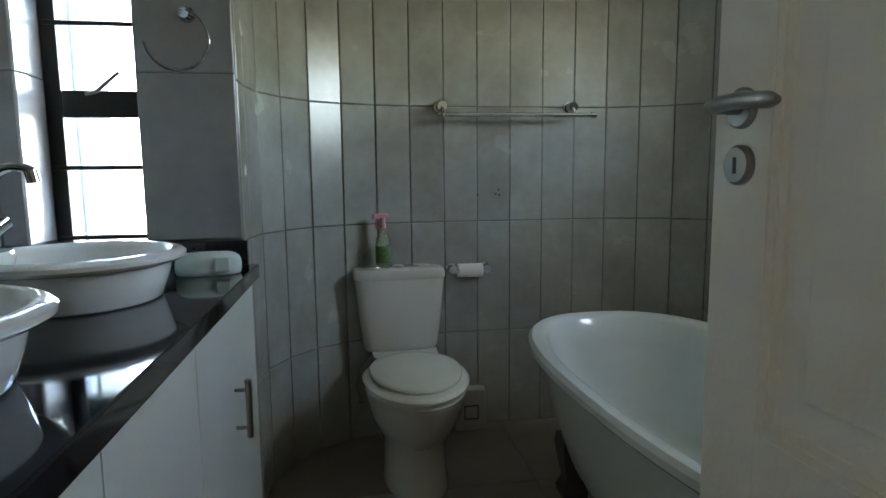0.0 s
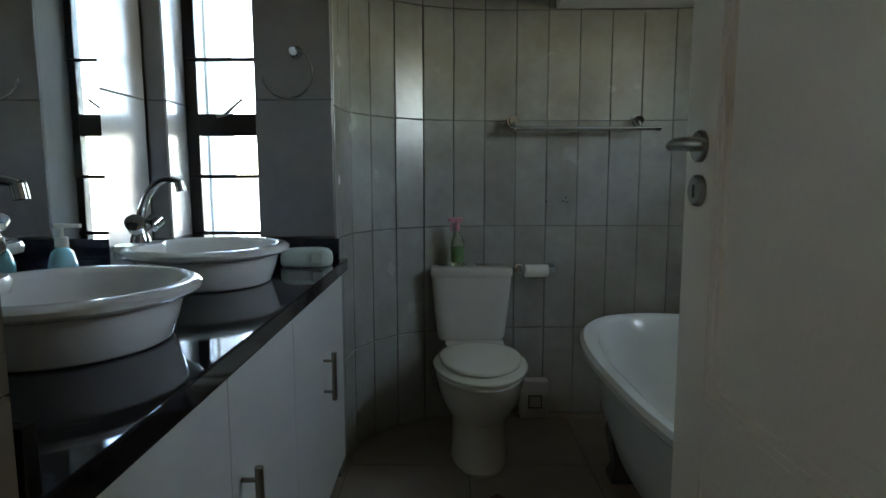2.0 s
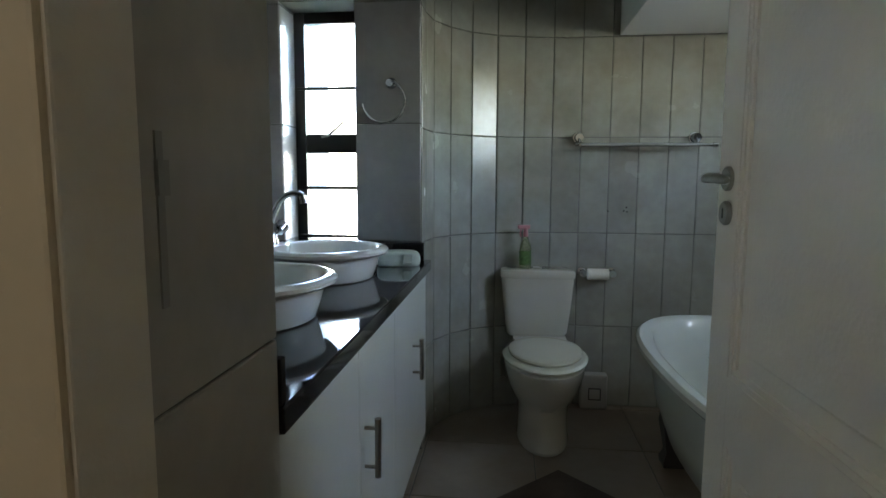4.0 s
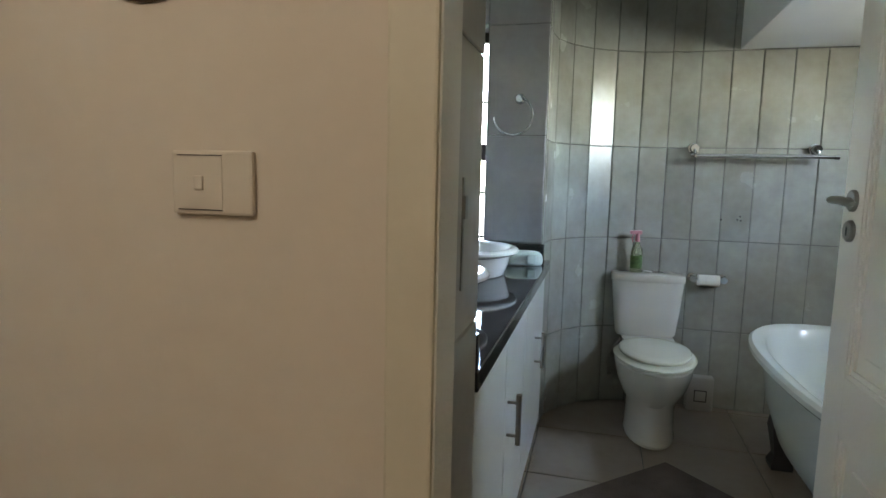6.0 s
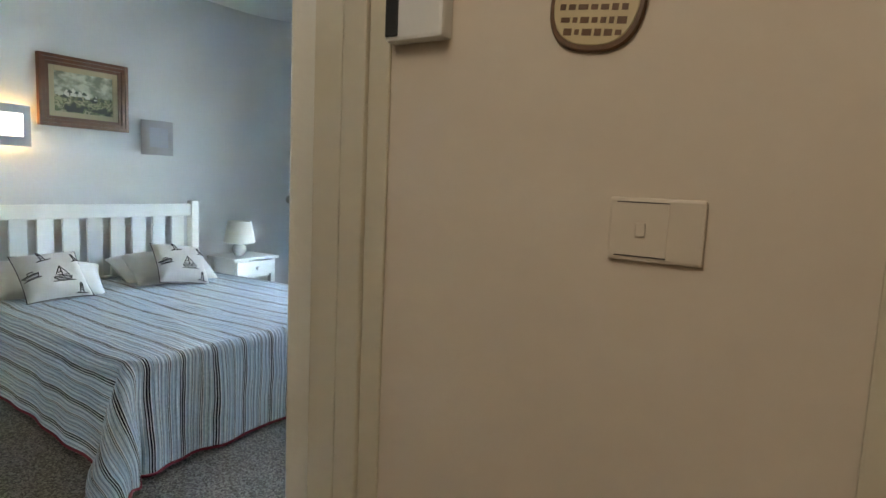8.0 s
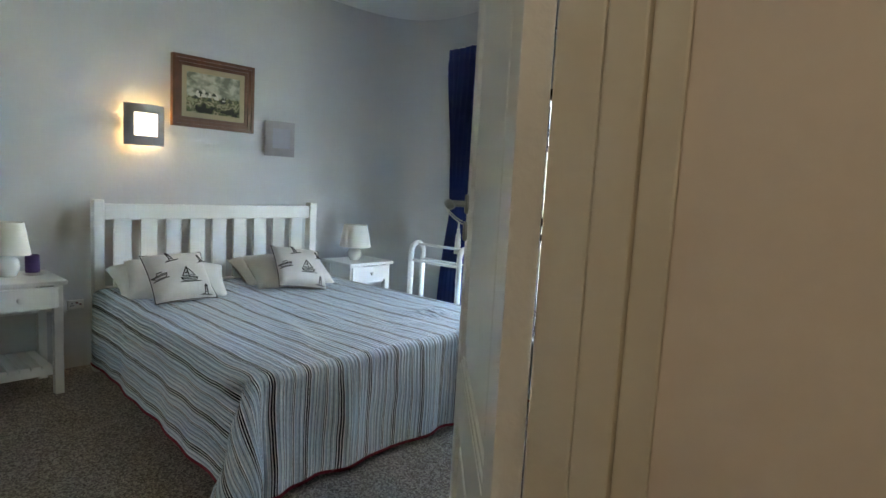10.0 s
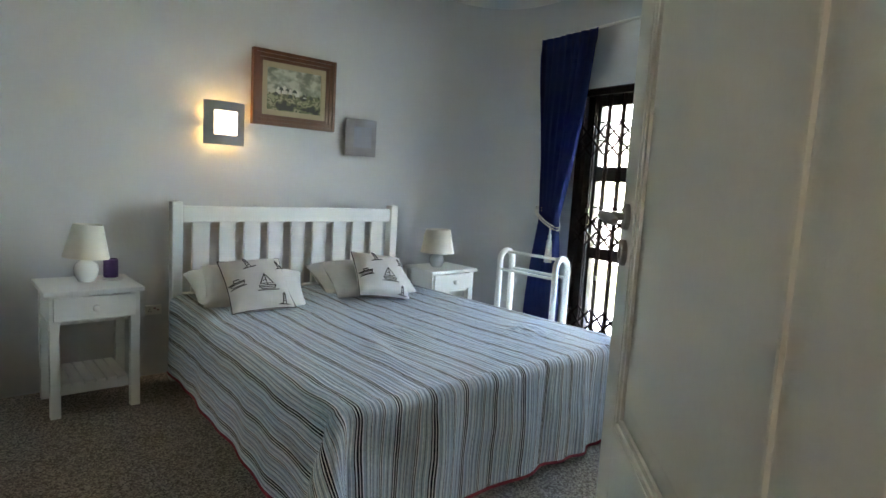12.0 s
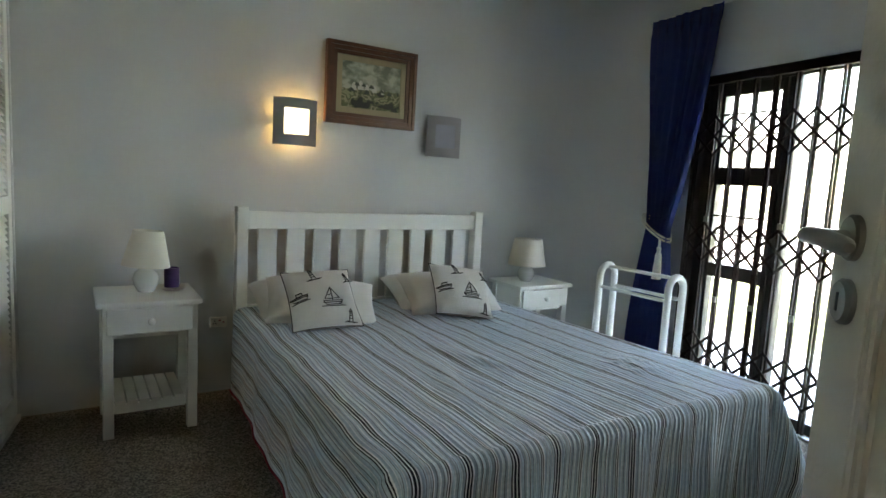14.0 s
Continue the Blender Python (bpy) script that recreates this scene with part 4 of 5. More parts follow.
def motif(kind, parent, x, y, s, turn, w, t):
    """A small printed boat or lighthouse lying on the cushion's face."""
    lines = {"boat": [[(-.5, -.2), (.5, -.2), (.35, -.42), (-.35, -.42), (-.5, -.2)], [(0, -.2), (0, .6)], [(0, .6), (-.38, -.08), (0, -.08)], [(0.04, .5), (.36, -.08), (.04, -.08)], [(-.6, -.5), (.6, -.5)], [(-.2, .1), (0, .2)], [(-.5, -.3), (.45, -.3)]],
             "lighthouse": [[(-.14, -.4), (-.08, .3), (.08, .3), (.14, -.4)], [(-.12, .3), (.12, .3), (0, .55), (-.12, .3)], [(-.13, -.2), (.13, -.2)], [(-.11, 0), (.11, 0)], [(-.1, .18), (.1, .18)], [(-.5, -.45), (.5, -.4)], [(-.35, -.38), (.3, -.45)]],
             "rowboat": [[(-.6, .1), (-.4, -.2), (.4, -.2), (.6, .15), (-.6, .1)], [(-.5, 0), (.5, .03)], [(-.2, .1), (-.15, .35), (.25, .35), (.2, .12)], [(-.6, -.3), (.6, -.28)]]}[kind]
    bm = bmesh.new()
    c, sn = math.cos(turn), math.sin(turn)
    def lift(a, b):
        aa, bb = 2 * a / w, 2 * b / w
        if abs(aa) > 0.98 or abs(bb) > 0.98:
            return 0.002
        return t / 2 * (max(0, 1 - abs(aa) ** 2.6) * max(0, 1 - abs(bb) ** 2.6)) ** 0.42 + 0.004
    for ln in lines:
        pts = []
        for (a0, b0), (a1, b1) in zip(ln, ln[1:]):
            for k in range(3):
                pts.append((a0 + (a1 - a0) * k / 3, b0 + (b1 - b0) * k / 3))
        pts.append(ln[-1])
        out = []
        for a, b in pts:
            px, py = x + s * (a * c - b * sn), y + s * (a * sn + b * c)
            out.append((px, py, lift(px, py)))
        tube(bm, out, 0.0025, 4)
    part("print", bm, INK, parent, "dark printed %s" % {"boat": "sailing boat", "lighthouse": "lighthouse", "rowboat": "small boat"}[kind])


def lean(x, y, z, tilt, turn, spin=0):
    """A cushion standing on its edge, leaning back against the headboard; its face looks along +x."""
    return pose(x, y, z, 0, 0, turn) @ pose(0, 0, 0, 0, 90 - tilt, 0) @ pose(0, 0, 0, 0, 0, 90 + spin)

for at, w_, h_ in ((lean(-4.44, 0.66, 0.565, 62, -2, 2), 0.56, 0.35), (lean(-4.28, 0.69, 0.580, 58, -5, -9), 0.58, 0.35),
                   (lean(-4.44, 1.45, 0.568, 62, 1, 1), 0.57, 0.35), (lean(-4.28, 1.48, 0.585, 60, -3, -3), 0.60, 0.35)):
    pillow("pillow", at, w_, h_, 0.15, LINEN, "off-white cotton pillow on a striped bedspread", "pillow", "bed pillows")
for yy, sp_, tn, xx in ((0.628, 2, -5, -4.125), (1.440, -12, -2, -4.110)):
    c = pillow("cushion", lean(xx, yy, 0.636, 47, tn, sp_), 0.348, 0.348, 0.12, CANVAS, "cream scatter cushion printed with boats and lighthouses", "cushion", "printed cushions", pattern=True)
    part("piping", tube(bmesh.new(), [(0.174 * u * (1 - 0.07 * (1 - v * v)), 0.174 * v * (1 - 0.07 * (1 - u * u)), 0.0) for u, v in
         [(-1 + k / 8, -1) for k in range(16)] + [(1, -1 + k / 8) for k in range(16)] + [(1 - k / 8, 1) for k in range(16)] + [(-1, 1 - k / 8) for k in range(17)]], 0.0028, 6), INK, c, "dark edge piping", smooth=True)
    for k, mx, my, s_, tr_ in (("lighthouse", -0.045, 0.125, 0.11, 0.2), ("boat", 0.035, -0.035, 0.135, 0.0), ("rowboat", -0.135, -0.025, 0.10, 0.2), ("lighthouse", 0.145, 0.10, 0.08, 0.3), ("lighthouse", 0.12, -0.15, 0.09, -0.1)):
        motif(k, c, mx * 0.90, my * 0.90, s_ * 0.72, tr_, 0.348, 0.12)


def nightstand(x, y, hw=0.228, D=0.36, dz=0.0):
    """Front faces +x; x is the front edge of the top."""
    ns = thing("nightstand", pose(x, y, 0), "white painted nightstand with one drawer and a slatted shelf", "nightstand", "nightstands")
    part("top", B(-D, 0.0, -hw, hw, 0.578 + dz, 0.602 + dz, bevel=0.006), WHITEWOOD, ns)
    for lx in (-D + 0.03, -0.072):
        for ly in (-hw + 0.024, hw - 0.060):
            part("leg", B(lx, lx + 0.044, ly, ly + 0.044, 0, 0.5775 + dz, bevel=0.003), WHITEWOOD, ns)
    for ly in (-hw + 0.030, hw - 0.050):
        part("side_panel", B(-D + 0.075, -0.073, ly, ly + 0.018, 0.43 + dz, 0.5775 + dz), WHITEWOOD, ns)
    part("back_panel", B(-D + 0.036, -D + 0.052, -hw + 0.067, hw - 0.067, 0.43 + dz, 0.5775 + dz), WHITEWOOD, ns)
    part("front_rail", B(-0.070, -0.04, -hw + 0.067, hw - 0.067, 0.43 + dz, 0.447 + dz), WHITEWOOD, ns)
    dr = part("drawer", B(-0.0275, -0.012, -hw + 0.040, hw - 0.040, 0.452 + dz, 0.568 + dz, bevel=0.004), WHITEWOOD, ns)
    part("knob", tube(bmesh.new(), [(-0.012, 0, 0.51 + dz), (0.000, 0, 0.51 + dz), (0.004, 0, 0.51 + dz), (0.018, 0, 0.51 + dz), (0.022, 0, 0.51 + dz)], [0.008, 0.008, 0.016, 0.016, 0.008], 18), WHITEWOOD, dr, smooth=True)
    for lx in (-D + 0.04, -0.066):
        part("stretcher", B(lx, lx + 0.022, -hw + 0.067, hw - 0.067, 0.110, 0.150), WHITEWOOD, ns)
    n = 6
    wsl = (2 * hw - 0.14) / n
    for i in range(n):
        a = -hw + 0.07 + i * wsl
        part("shelf_slat", B(-D + 0.035, -0.040, a + 0.003, a + wsl - 0.003, 0.1505, 0.168, bevel=0.002), WHITEWOOD, ns)


nightstand(-4.305, -0.108, 0.218, 0.42, 0.032)
nightstand(-4.28, 2.245)

def table_lamp(x, y, z, low, high, tall, foot, tilt=0):
    """low, high: the shade's radii; tall: its height; foot: the height of the base under it."""
    t = thing("table_lamp", pose(x, y, z), "small table lamp with white ceramic base and cream shade", "lamp", "bedside lamps")
    k = foot / 0.112
    prof = [(0, 0), (0.034, 0), (0.038, 0.004), (0.053, 0.03), (0.058, 0.055), (0.051, 0.082), (0.032, 0.098), (0.022, 0.104), (0.012, 0.108), (0.012, 0.135), (0, 0.124)]
    part("base", lathe(bmesh.new(), [(r, h * k) for r, h in prof], 32), CERAMIC, t, smooth=True)
    sh = part("shade", lathe(bmesh.new(), [(low, 0), (high, tall), (high - 0.002, tall), (low - 0.002, 0), (low, 0)], 40), SHADE, t, smooth=True)
    sh.matrix_local = pose(0, 0, foot, tilt, 0, 0)
    ring_z = tall * 0.55
    part("socket", cylinder(bmesh.new(), (0, 0, 0.1365 * k), (0, 0, 0.19 * k), 0.014), BLACK, t, smooth=True)
    part("carrier", boxes([(-high * 1.1, high * 1.1, -0.0015, 0.0015, foot + ring_z, foot + ring_z + 0.003), (-0.0015, 0.0015, -high * 1.1, high * 1.1, foot + ring_z + 0.0032, foot + ring_z + 0.006)]), STEEL, t, "thin wire shade carrier")

table_lamp(-4.55, -0.108, 0.6345, 0.108, 0.068, 0.172, 0.124, -4)
table_lamp(-4.46, 2.205, 0.6025, 0.128, 0.094, 0.176, 0.112)
cd = whole("candle", lathe(bmesh.new(), [(0, 0.006), (0.034, 0.006), (0.035, 0.010), (0.035, 0.10), (0.031, 0.103), (0.028, 0.096), (0, 0.094)], 28), PURPLE, "dark purple pillar candle in a dish", "candle", smooth=True, at=pose(-4.57, 0.010, 0.6415))
whole("dish", lathe(bmesh.new(), [(0, 0), (0.045, 0), (0.055, 0.005), (0.055, 0.007), (0, 0.0055)], 28), PLASTIC, "shallow white dish on a nightstand", "dish", smooth=True, at=pose(-4.565, 0.018, 0.6345))

# painting
pic = thing("painting", pose(-4.775, 1.142, 1.785), "small landscape painting in a stained wood and gilt frame", "painting")
fw, fh, m1 = 0.296, 0.236, 0.068
bm = bmesh.new()
for (ow, oh, iw, ih, x0, x1) in ((fw, fh, fw - 0.022, fh - 0.022, 0.0, 0.038), (fw - 0.0222, fh - 0.0222, fw - 0.046, fh - 0.046, 0, 0.030), (fw - 0.0462, fh - 0.0462, fw - m1, fh - m1, 0, 0.022)):
    for b in ((x0, x1, -ow, -iw, -oh, oh), (x0, x1, iw, ow, -oh, oh), (x0, x1, -iw, iw, ih, oh), (x0, x1, -iw, iw, -oh, -ih)):
        box(bm, *b, bevel=0.003)
part("frame", bm, GOLDWOOD, pic)
a, b = fw - m1 - 0.0002, fh - m1 - 0.0002
part("liner", boxes([(0, 0.016, -a, -a + 0.034, -b, b), (0, 0.016, a - 0.034, a, -b, b), (0, 0.016, -a + 0.034, a - 0.034, b - 0.034, b), (0, 0.016, -a + 0.034, a - 0.034, -b, -b + 0.034)], bevel=0.002), LINER, pic, "buff fabric liner")

def painting_material():
    m = bpy.data.materials.new("painted_landscape")
    m.use_nodes = True
    n, l = m.node_tree.nodes, m.node_tree.links
    bs = n["Principled BSDF"]
    tc = n.new("ShaderNodeTexCoord")
    sep = n.new("ShaderNodeSeparateXYZ")
    l.new(tc.outputs["Generated"], sep.inputs[0])
    nz = n.new("ShaderNodeTexNoise")
    nz.inputs["Scale"].default_value = 5
    nz.inputs["Detail"].default_value = 6
    nz.inputs["Distortion"].default_value = 0.25
    l.new(tc.outputs["Generated"], nz.inputs["Vector"])
    skyr = n.new("ShaderNodeValToRGB")
    skyr.color_ramp.elements[0].position, skyr.color_ramp.elements[0].color = 0.40, (0.17, 0.185, 0.13, 1)
    skyr.color_ramp.elements[1].position, skyr.color_ramp.elements[1].color = 0.60, (0.50, 0.50, 0.38, 1)
    landr = n.new("ShaderNodeValToRGB")
    landr.color_ramp.interpolation = "CONSTANT"
    landr.color_ramp.elements[0].color = (0.018, 0.020, 0.010, 1)
    landr.color_ramp.elements[1].position, landr.color_ramp.elements[1].color = 0.43, (0.12, 0.13, 0.055, 1)
    landr.color_ramp.elements.new(0.50).color = (0.36, 0.32, 0.20, 1)
    landr.color_ramp.elements.new(0.56).color = (0.09, 0.10, 0.035, 1)
    landr.color_ramp.elements.new(0.62).color = (0.30, 0.30, 0.17, 1)
    l.new(nz.outputs[0], skyr.inputs[0])
    l.new(nz.outputs[0], landr.inputs[0])
    add = n.new("ShaderNodeMath")
    add.operation = "MULTIPLY_ADD"
    l.new(nz.outputs[0], add.inputs[0])
    add.inputs[1].default_value = 0.25
    l.new(sep.outputs[2], add.inputs[2])
    gt = n.new("ShaderNodeMath")
    gt.operation = "GREATER_THAN"
    gt.inputs[1].default_value = 0.56
    l.new(add.outputs[0], gt.inputs[0])
    mx = n.new("ShaderNodeMix")
    mx.data_type = "RGBA"
    l.new(gt.outputs[0], mx.inputs[0])
    l.new(landr.outputs[0], mx.inputs[6])
    l.new(skyr.outputs[0], mx.inputs[7])
    l.new(mx.outputs[2], bs.inputs["Base Color"])
    bs.inputs["Roughness"].default_value = 0.6
    return m

part("canvas", B(0, 0.010, -a + 0.0345, a - 0.0345, -b + 0.0345, b - 0.0345), painting_material(), pic)
DAUB = material("pale_paint_daubs", (0.62, 0.60, 0.50), 0.6, vary=0.2, scale=50)
DARKDAUB = material("dark_paint_daubs", (0.04, 0.05, 0.03), 0.6, vary=0.4, scale=50)
for yy, zz, s in ((-0.115, -0.005, 0.024), (-0.072, 0.004, 0.028), (-0.030, -0.004, 0.018), (0.02, -0.010, 0.022), (0.075, -0.02, 0.016)):
    bm = loft(bmesh.new(), [[Vector((x, yy - s * 0.7, zz - s)), Vector((x, yy + s * 0.7, zz - s)), Vector((x, yy + s * 0.6, zz + s * 0.2)), Vector((x, yy, zz + s)), Vector((x, yy - s * 0.6, zz + s * 0.2))] for x in (0.0102, 0.0112)])
    part("cottage", bm, DAUB, pic, "pale painted cottage")
for yy, zz, s in ((-0.095, 0.006, 0.018), (-0.052, 0.004, 0.016), (0.0, 0.0, 0.020), (-0.13, -0.03, 0.022), (-0.03, -0.035, 0.02), (0.07, -0.02, 0.018), (0.12, -0.03, 0.02)):
    bm = loft(bmesh.new(), [[Vector((x, yy - s, zz - s * 0.4)), Vector((x, yy + s, zz - s * 0.5)), Vector((x, yy + s * 0.5, zz + s * 0.3)), Vector((x, yy - s * 0.2, zz + s * 0.7))] for x in (0.0113, 0.0119)])
    part("roof", bm, DARKDAUB, pic, "dark painted roof or scrub")


def sconce(y, lit, turn):
    s = thing("wall_sconce", pose(-4.775, y, 1.528, 0, 0, turn), "grey curved metal wall light with a square glass, %s" % ("switched on" if lit else "switched off"), "wall light", "wall sconces")
    hw, hh, R, a = 0.125, 0.130, 0.22, 0.072
    def curve(yy):
        return 0.085 - (1 - math.cos(math.asin(min(1, abs(yy) / R)))) * R
    bm = bmesh.new()
    def patch(y0, y1, z0, z1, n=8):
        for k in range(n):
            ya, yb = y0 + (y1 - y0) * k / n, y0 + (y1 - y0) * (k + 1) / n
            xa, xb = curve(ya), curve(yb)
            vs = [bm.verts.new(p) for p in ((xa, ya, z0), (xb, yb, z0), (xb, yb, z1), (xa, ya, z1), (xa - 0.003, ya, z0), (xb - 0.003, yb, z0), (xb - 0.003, yb, z1), (xa - 0.003, ya, z1))]
            for f in ((0, 1, 2, 3), (5, 4, 7, 6), (4, 5, 1, 0), (3, 2, 6, 7)) + (((1, 5, 6, 2),) if k == n - 1 else ()) + (((4, 0, 3, 7),) if k == 0 else ()):
                bm.faces.new([vs[i] for i in f])
    patch(-hw, -a, -hh, hh); patch(a, hw, -hh, hh); patch(-a, a, -hh, -0.07); patch(-a, a, 0.075, hh)
    part("shade", bm, GREYMETAL, s)
    part("backplate", B(0, 0.012, -0.05, 0.05, -0.06, 0.06, bevel=0.003), GREYMETAL, s)
    part("bracket", boxes([(0.0125, curve(0.09) - 0.002, -0.092, -0.088, -0.02, 0.02), (0.0125, curve(0.09) - 0.002, 0.088, 0.092, -0.02, 0.02), (0.0125, 0.015, -0.088, 0.088, -0.02, 0.02)]), GREYMETAL, s)
    part("glass", B(curve(a) - 0.012, curve(a) - 0.006, -a - 0.006, a + 0.006, -0.076, 0.081), LAMPGLASS if lit else simple("unlit_glass", (0.29, 0.30, 0.36), 0.45), s, "square frosted glass")

sconce(0.665, True, 0)
sconce(1.655, False, -4)

sk = thing("wall_socket", pose(-4.775, 0.275, 0.398), "white wall socket with red switches beside the bed", "socket")
part("plate", B(0, 0.010, -0.045, 0.045, -0.028, 0.028, bevel=0.003), PLASTIC, sk)
part("switches", boxes([(0.0102, 0.014, 0.0, 0.012, 0.006, 0.014), (0.0102, 0.014, 0.02, 0.03, -0.004, 0.004)]), RED, sk, "small red switches")
part("holes", boxes([(0.0102, 0.0108, -0.030, -0.024, -0.010, -0.004), (0.0102, 0.0108, -0.018, -0.012, -0.010, -0.004), (0.0102, 0.0108, -0.024, -0.018, 0.004, 0.010)]), INK, sk)

# louvred closet doors
CLOSET = pose(-4.775, -0.635, 0, 0, 0, -8.5)
def louvre_door(x0, x1):
    d = thing("closet_door", CLOSET @ pose((x0 + x1) / 2, 0, 0.03), "white painted louvred closet door", "closet door", "closet doors")
    w, H = (x1 - x0) / 2 - 0.002, 2.08
    T = -0.032
    for s in (-1, 1):
        part("stile", B(min(s * w, s * (w - 0.055)), max(s * w, s * (w - 0.055)), T, 0, 0, H, bevel=0.003), WHITEWOOD, d)
    for a, b in ((0, 0.10), (0.96, 1.04), (H - 0.08, H)):
        part("rail", B(-w + 0.0555, w - 0.0555, T, 0, a, b, bevel=0.003), WHITEWOOD, d)
    me = None
    for a, b in ((0.105, 0.955), (1.045, H - 0.085)):
        k = int((b - a) / 0.028)
        for i in range(k):
            z = a + (i + 0.5) * (b - a) / k
            if me is None:
                me = finish(loft(bmesh.new(), [[Vector((x, -0.004, -0.014)), Vector((x, -0.0105, -0.014)), Vector((x, T + 0.004, 0.014)), Vector((x, T + 0.0105, 0.014))] for x in (-w + 0.056, w - 0.056)]), "louvre", WHITEWOOD)
            o = new("louvre", me)
            o.parent = d
            o.location = (0, 0, z)

for k in range(4):
    louvre_door(0.03 + 0.46 * k, 0.49 + 0.46 * k)
whole("closet_header", boxes([(0, 1.875, -0.045, 0.005, 2.115, CEIL), (1.876, 1.92, -1.5, 0.005, 0, CEIL), (0.001, 0.028, -0.045, 0.002, 0, 2.114)]), PLASTER, "white plaster above and beside the closet", "wall", kind="structure", at=CLOSET)
whole("closet_track", B(0.029, 1.87, -0.04, 0.012, 0.001, 0.026), WHITEWOOD, "white closet door track on the carpet", "track", kind="structure", at=CLOSET)

# curtain
def curtain():
    bm = bmesh.new()
    nz, nx = 60, 90
    rows = []
    for j in range(nz + 1):
        z = 2.375 - (2.375 - 0.05) * j / nz
        if z > 1.02:
            f = (2.375 - z) / (2.375 - 1.02)
            left = -4.165 + 0.115 * f ** 1.3
            right = -3.60 - 0.245 * f ** 1.6
        else:
            f = (1.02 - z) / 0.97
            left = -4.05 - 0.13 * math.sin(f * 1.4)
            right = -3.845 + 0.07 * math.sin(f * 1.6)
        row = []
        for i in range(nx + 1):
            s = i / nx
            x = left + (right - left) * s
            amp = 0.028 if z < 2.27 else 0.012
            pleat = math.sin(s * 2 * math.pi * 8 + 0.8 * math.sin(z * 2) + 1.5 * noise.noise(Vector((s * 3, z * 0.8, 4)))) * amp * (0.7 + 0.3 * math.sin(s * 40))
            y = wy(x) - 0.115 + pleat + 0.02 * noise.noise(Vector((s * 6, z * 1.5, 1)))
            row.append(bm.verts.new((x, y, z)))
        rows.append(row)
    for a, b in zip(rows, rows[1:]):
        for i in range(nx):
            bm.faces.new((a[i], a[i + 1], b[i + 1], b[i]))
    c = thing("curtain", pose(-3.9, 2.9, 0), "deep blue curtain tied back with a cream cord", "curtain")
    for v in bm.verts:
        v.co -= Vector((-3.9, 2.9, 0))
    bmesh.ops.solidify(bm, geom=bm.faces[:], thickness=0.003)
    part("cloth", bm, BLUE, c, smooth=True)
    tb = thing("curtain_tieback", pose(-3.95, wy(-3.95) - 0.115, 1.0), "cream rope tieback with a long tassel", "tieback")
    loop = []
    for k in range(25):
        a = math.pi * 2 * k / 24
        loop.append((0.118 * math.cos(a), -0.012 - 0.045 * math.sin(a), 0.03 - 0.07 * math.cos(a) - 0.02 * math.sin(a)))
    part("cord", tube(bmesh.new(), loop, 0.006, 8), ROPE, tb, smooth=True)
    part("cord", tube(bmesh.new(), [(x, y - 0.002, z - 0.02) for x, y, z in loop], 0.006, 8), ROPE, tb, smooth=True)
    part("tassel", lathe(bmesh.new(), [(0, 0.0), (0.008, 0), (0.008, -0.05), (0.016, -0.06), (0.012, -0.085), (0.020, -0.10), (0.030, -0.26), (0, -0.262)], 20, at=(0.085, -0.075, -0.045)), ROPE, tb, "cream tassel", smooth=True)
curtain()
rod = whole("curtain_rail", cylinder(bmesh.new(), (wl(-4.12), -0.075, 2.385), (wl(-1.6), -0.075, 2.385), 0.010), WHITEWOOD, "thin white curtain rail", "curtain rail", smooth=True, at=WALLPOSE)

# towel stand
def towel_stand():
    t = thing("towel_stand", pose(-3.53, 2.225, 0, 0, 0, 2), "white tubular towel stand beside the bed", "towel stand")
    hw, R = 0.225, 0.062
    for s in (-1, 1):
        path = [(s * hw, -R, 0.02)] + [(s * hw, -R, 0.76)] + [(s * hw, -R * math.cos(a), 0.76 + R * math.sin(a)) for a in (math.pi * k / 12 for k in range(1, 12))] + [(s * hw, R, 0.76), (s * hw, R, 0.02)]
        part("hoop", tube(bmesh.new(), path, 0.019, 14), WHITEWOOD, t, smooth=True)
        part("foot", boxes([(s * hw - 0.02, s * hw + 0.02, -0.15, 0.15, 0, 0.03)], bevel=0.008), WHITEWOOD, t)
    for yy, zz in ((0.0, 0.815), (-R, 0.70), (R, 0.70), (0, 0.14)):
        part("rail", cylinder(bmesh.new(), (-hw, yy, zz), (hw, yy, zz), 0.010), WHITEWOOD, t, smooth=True)
towel_stand()

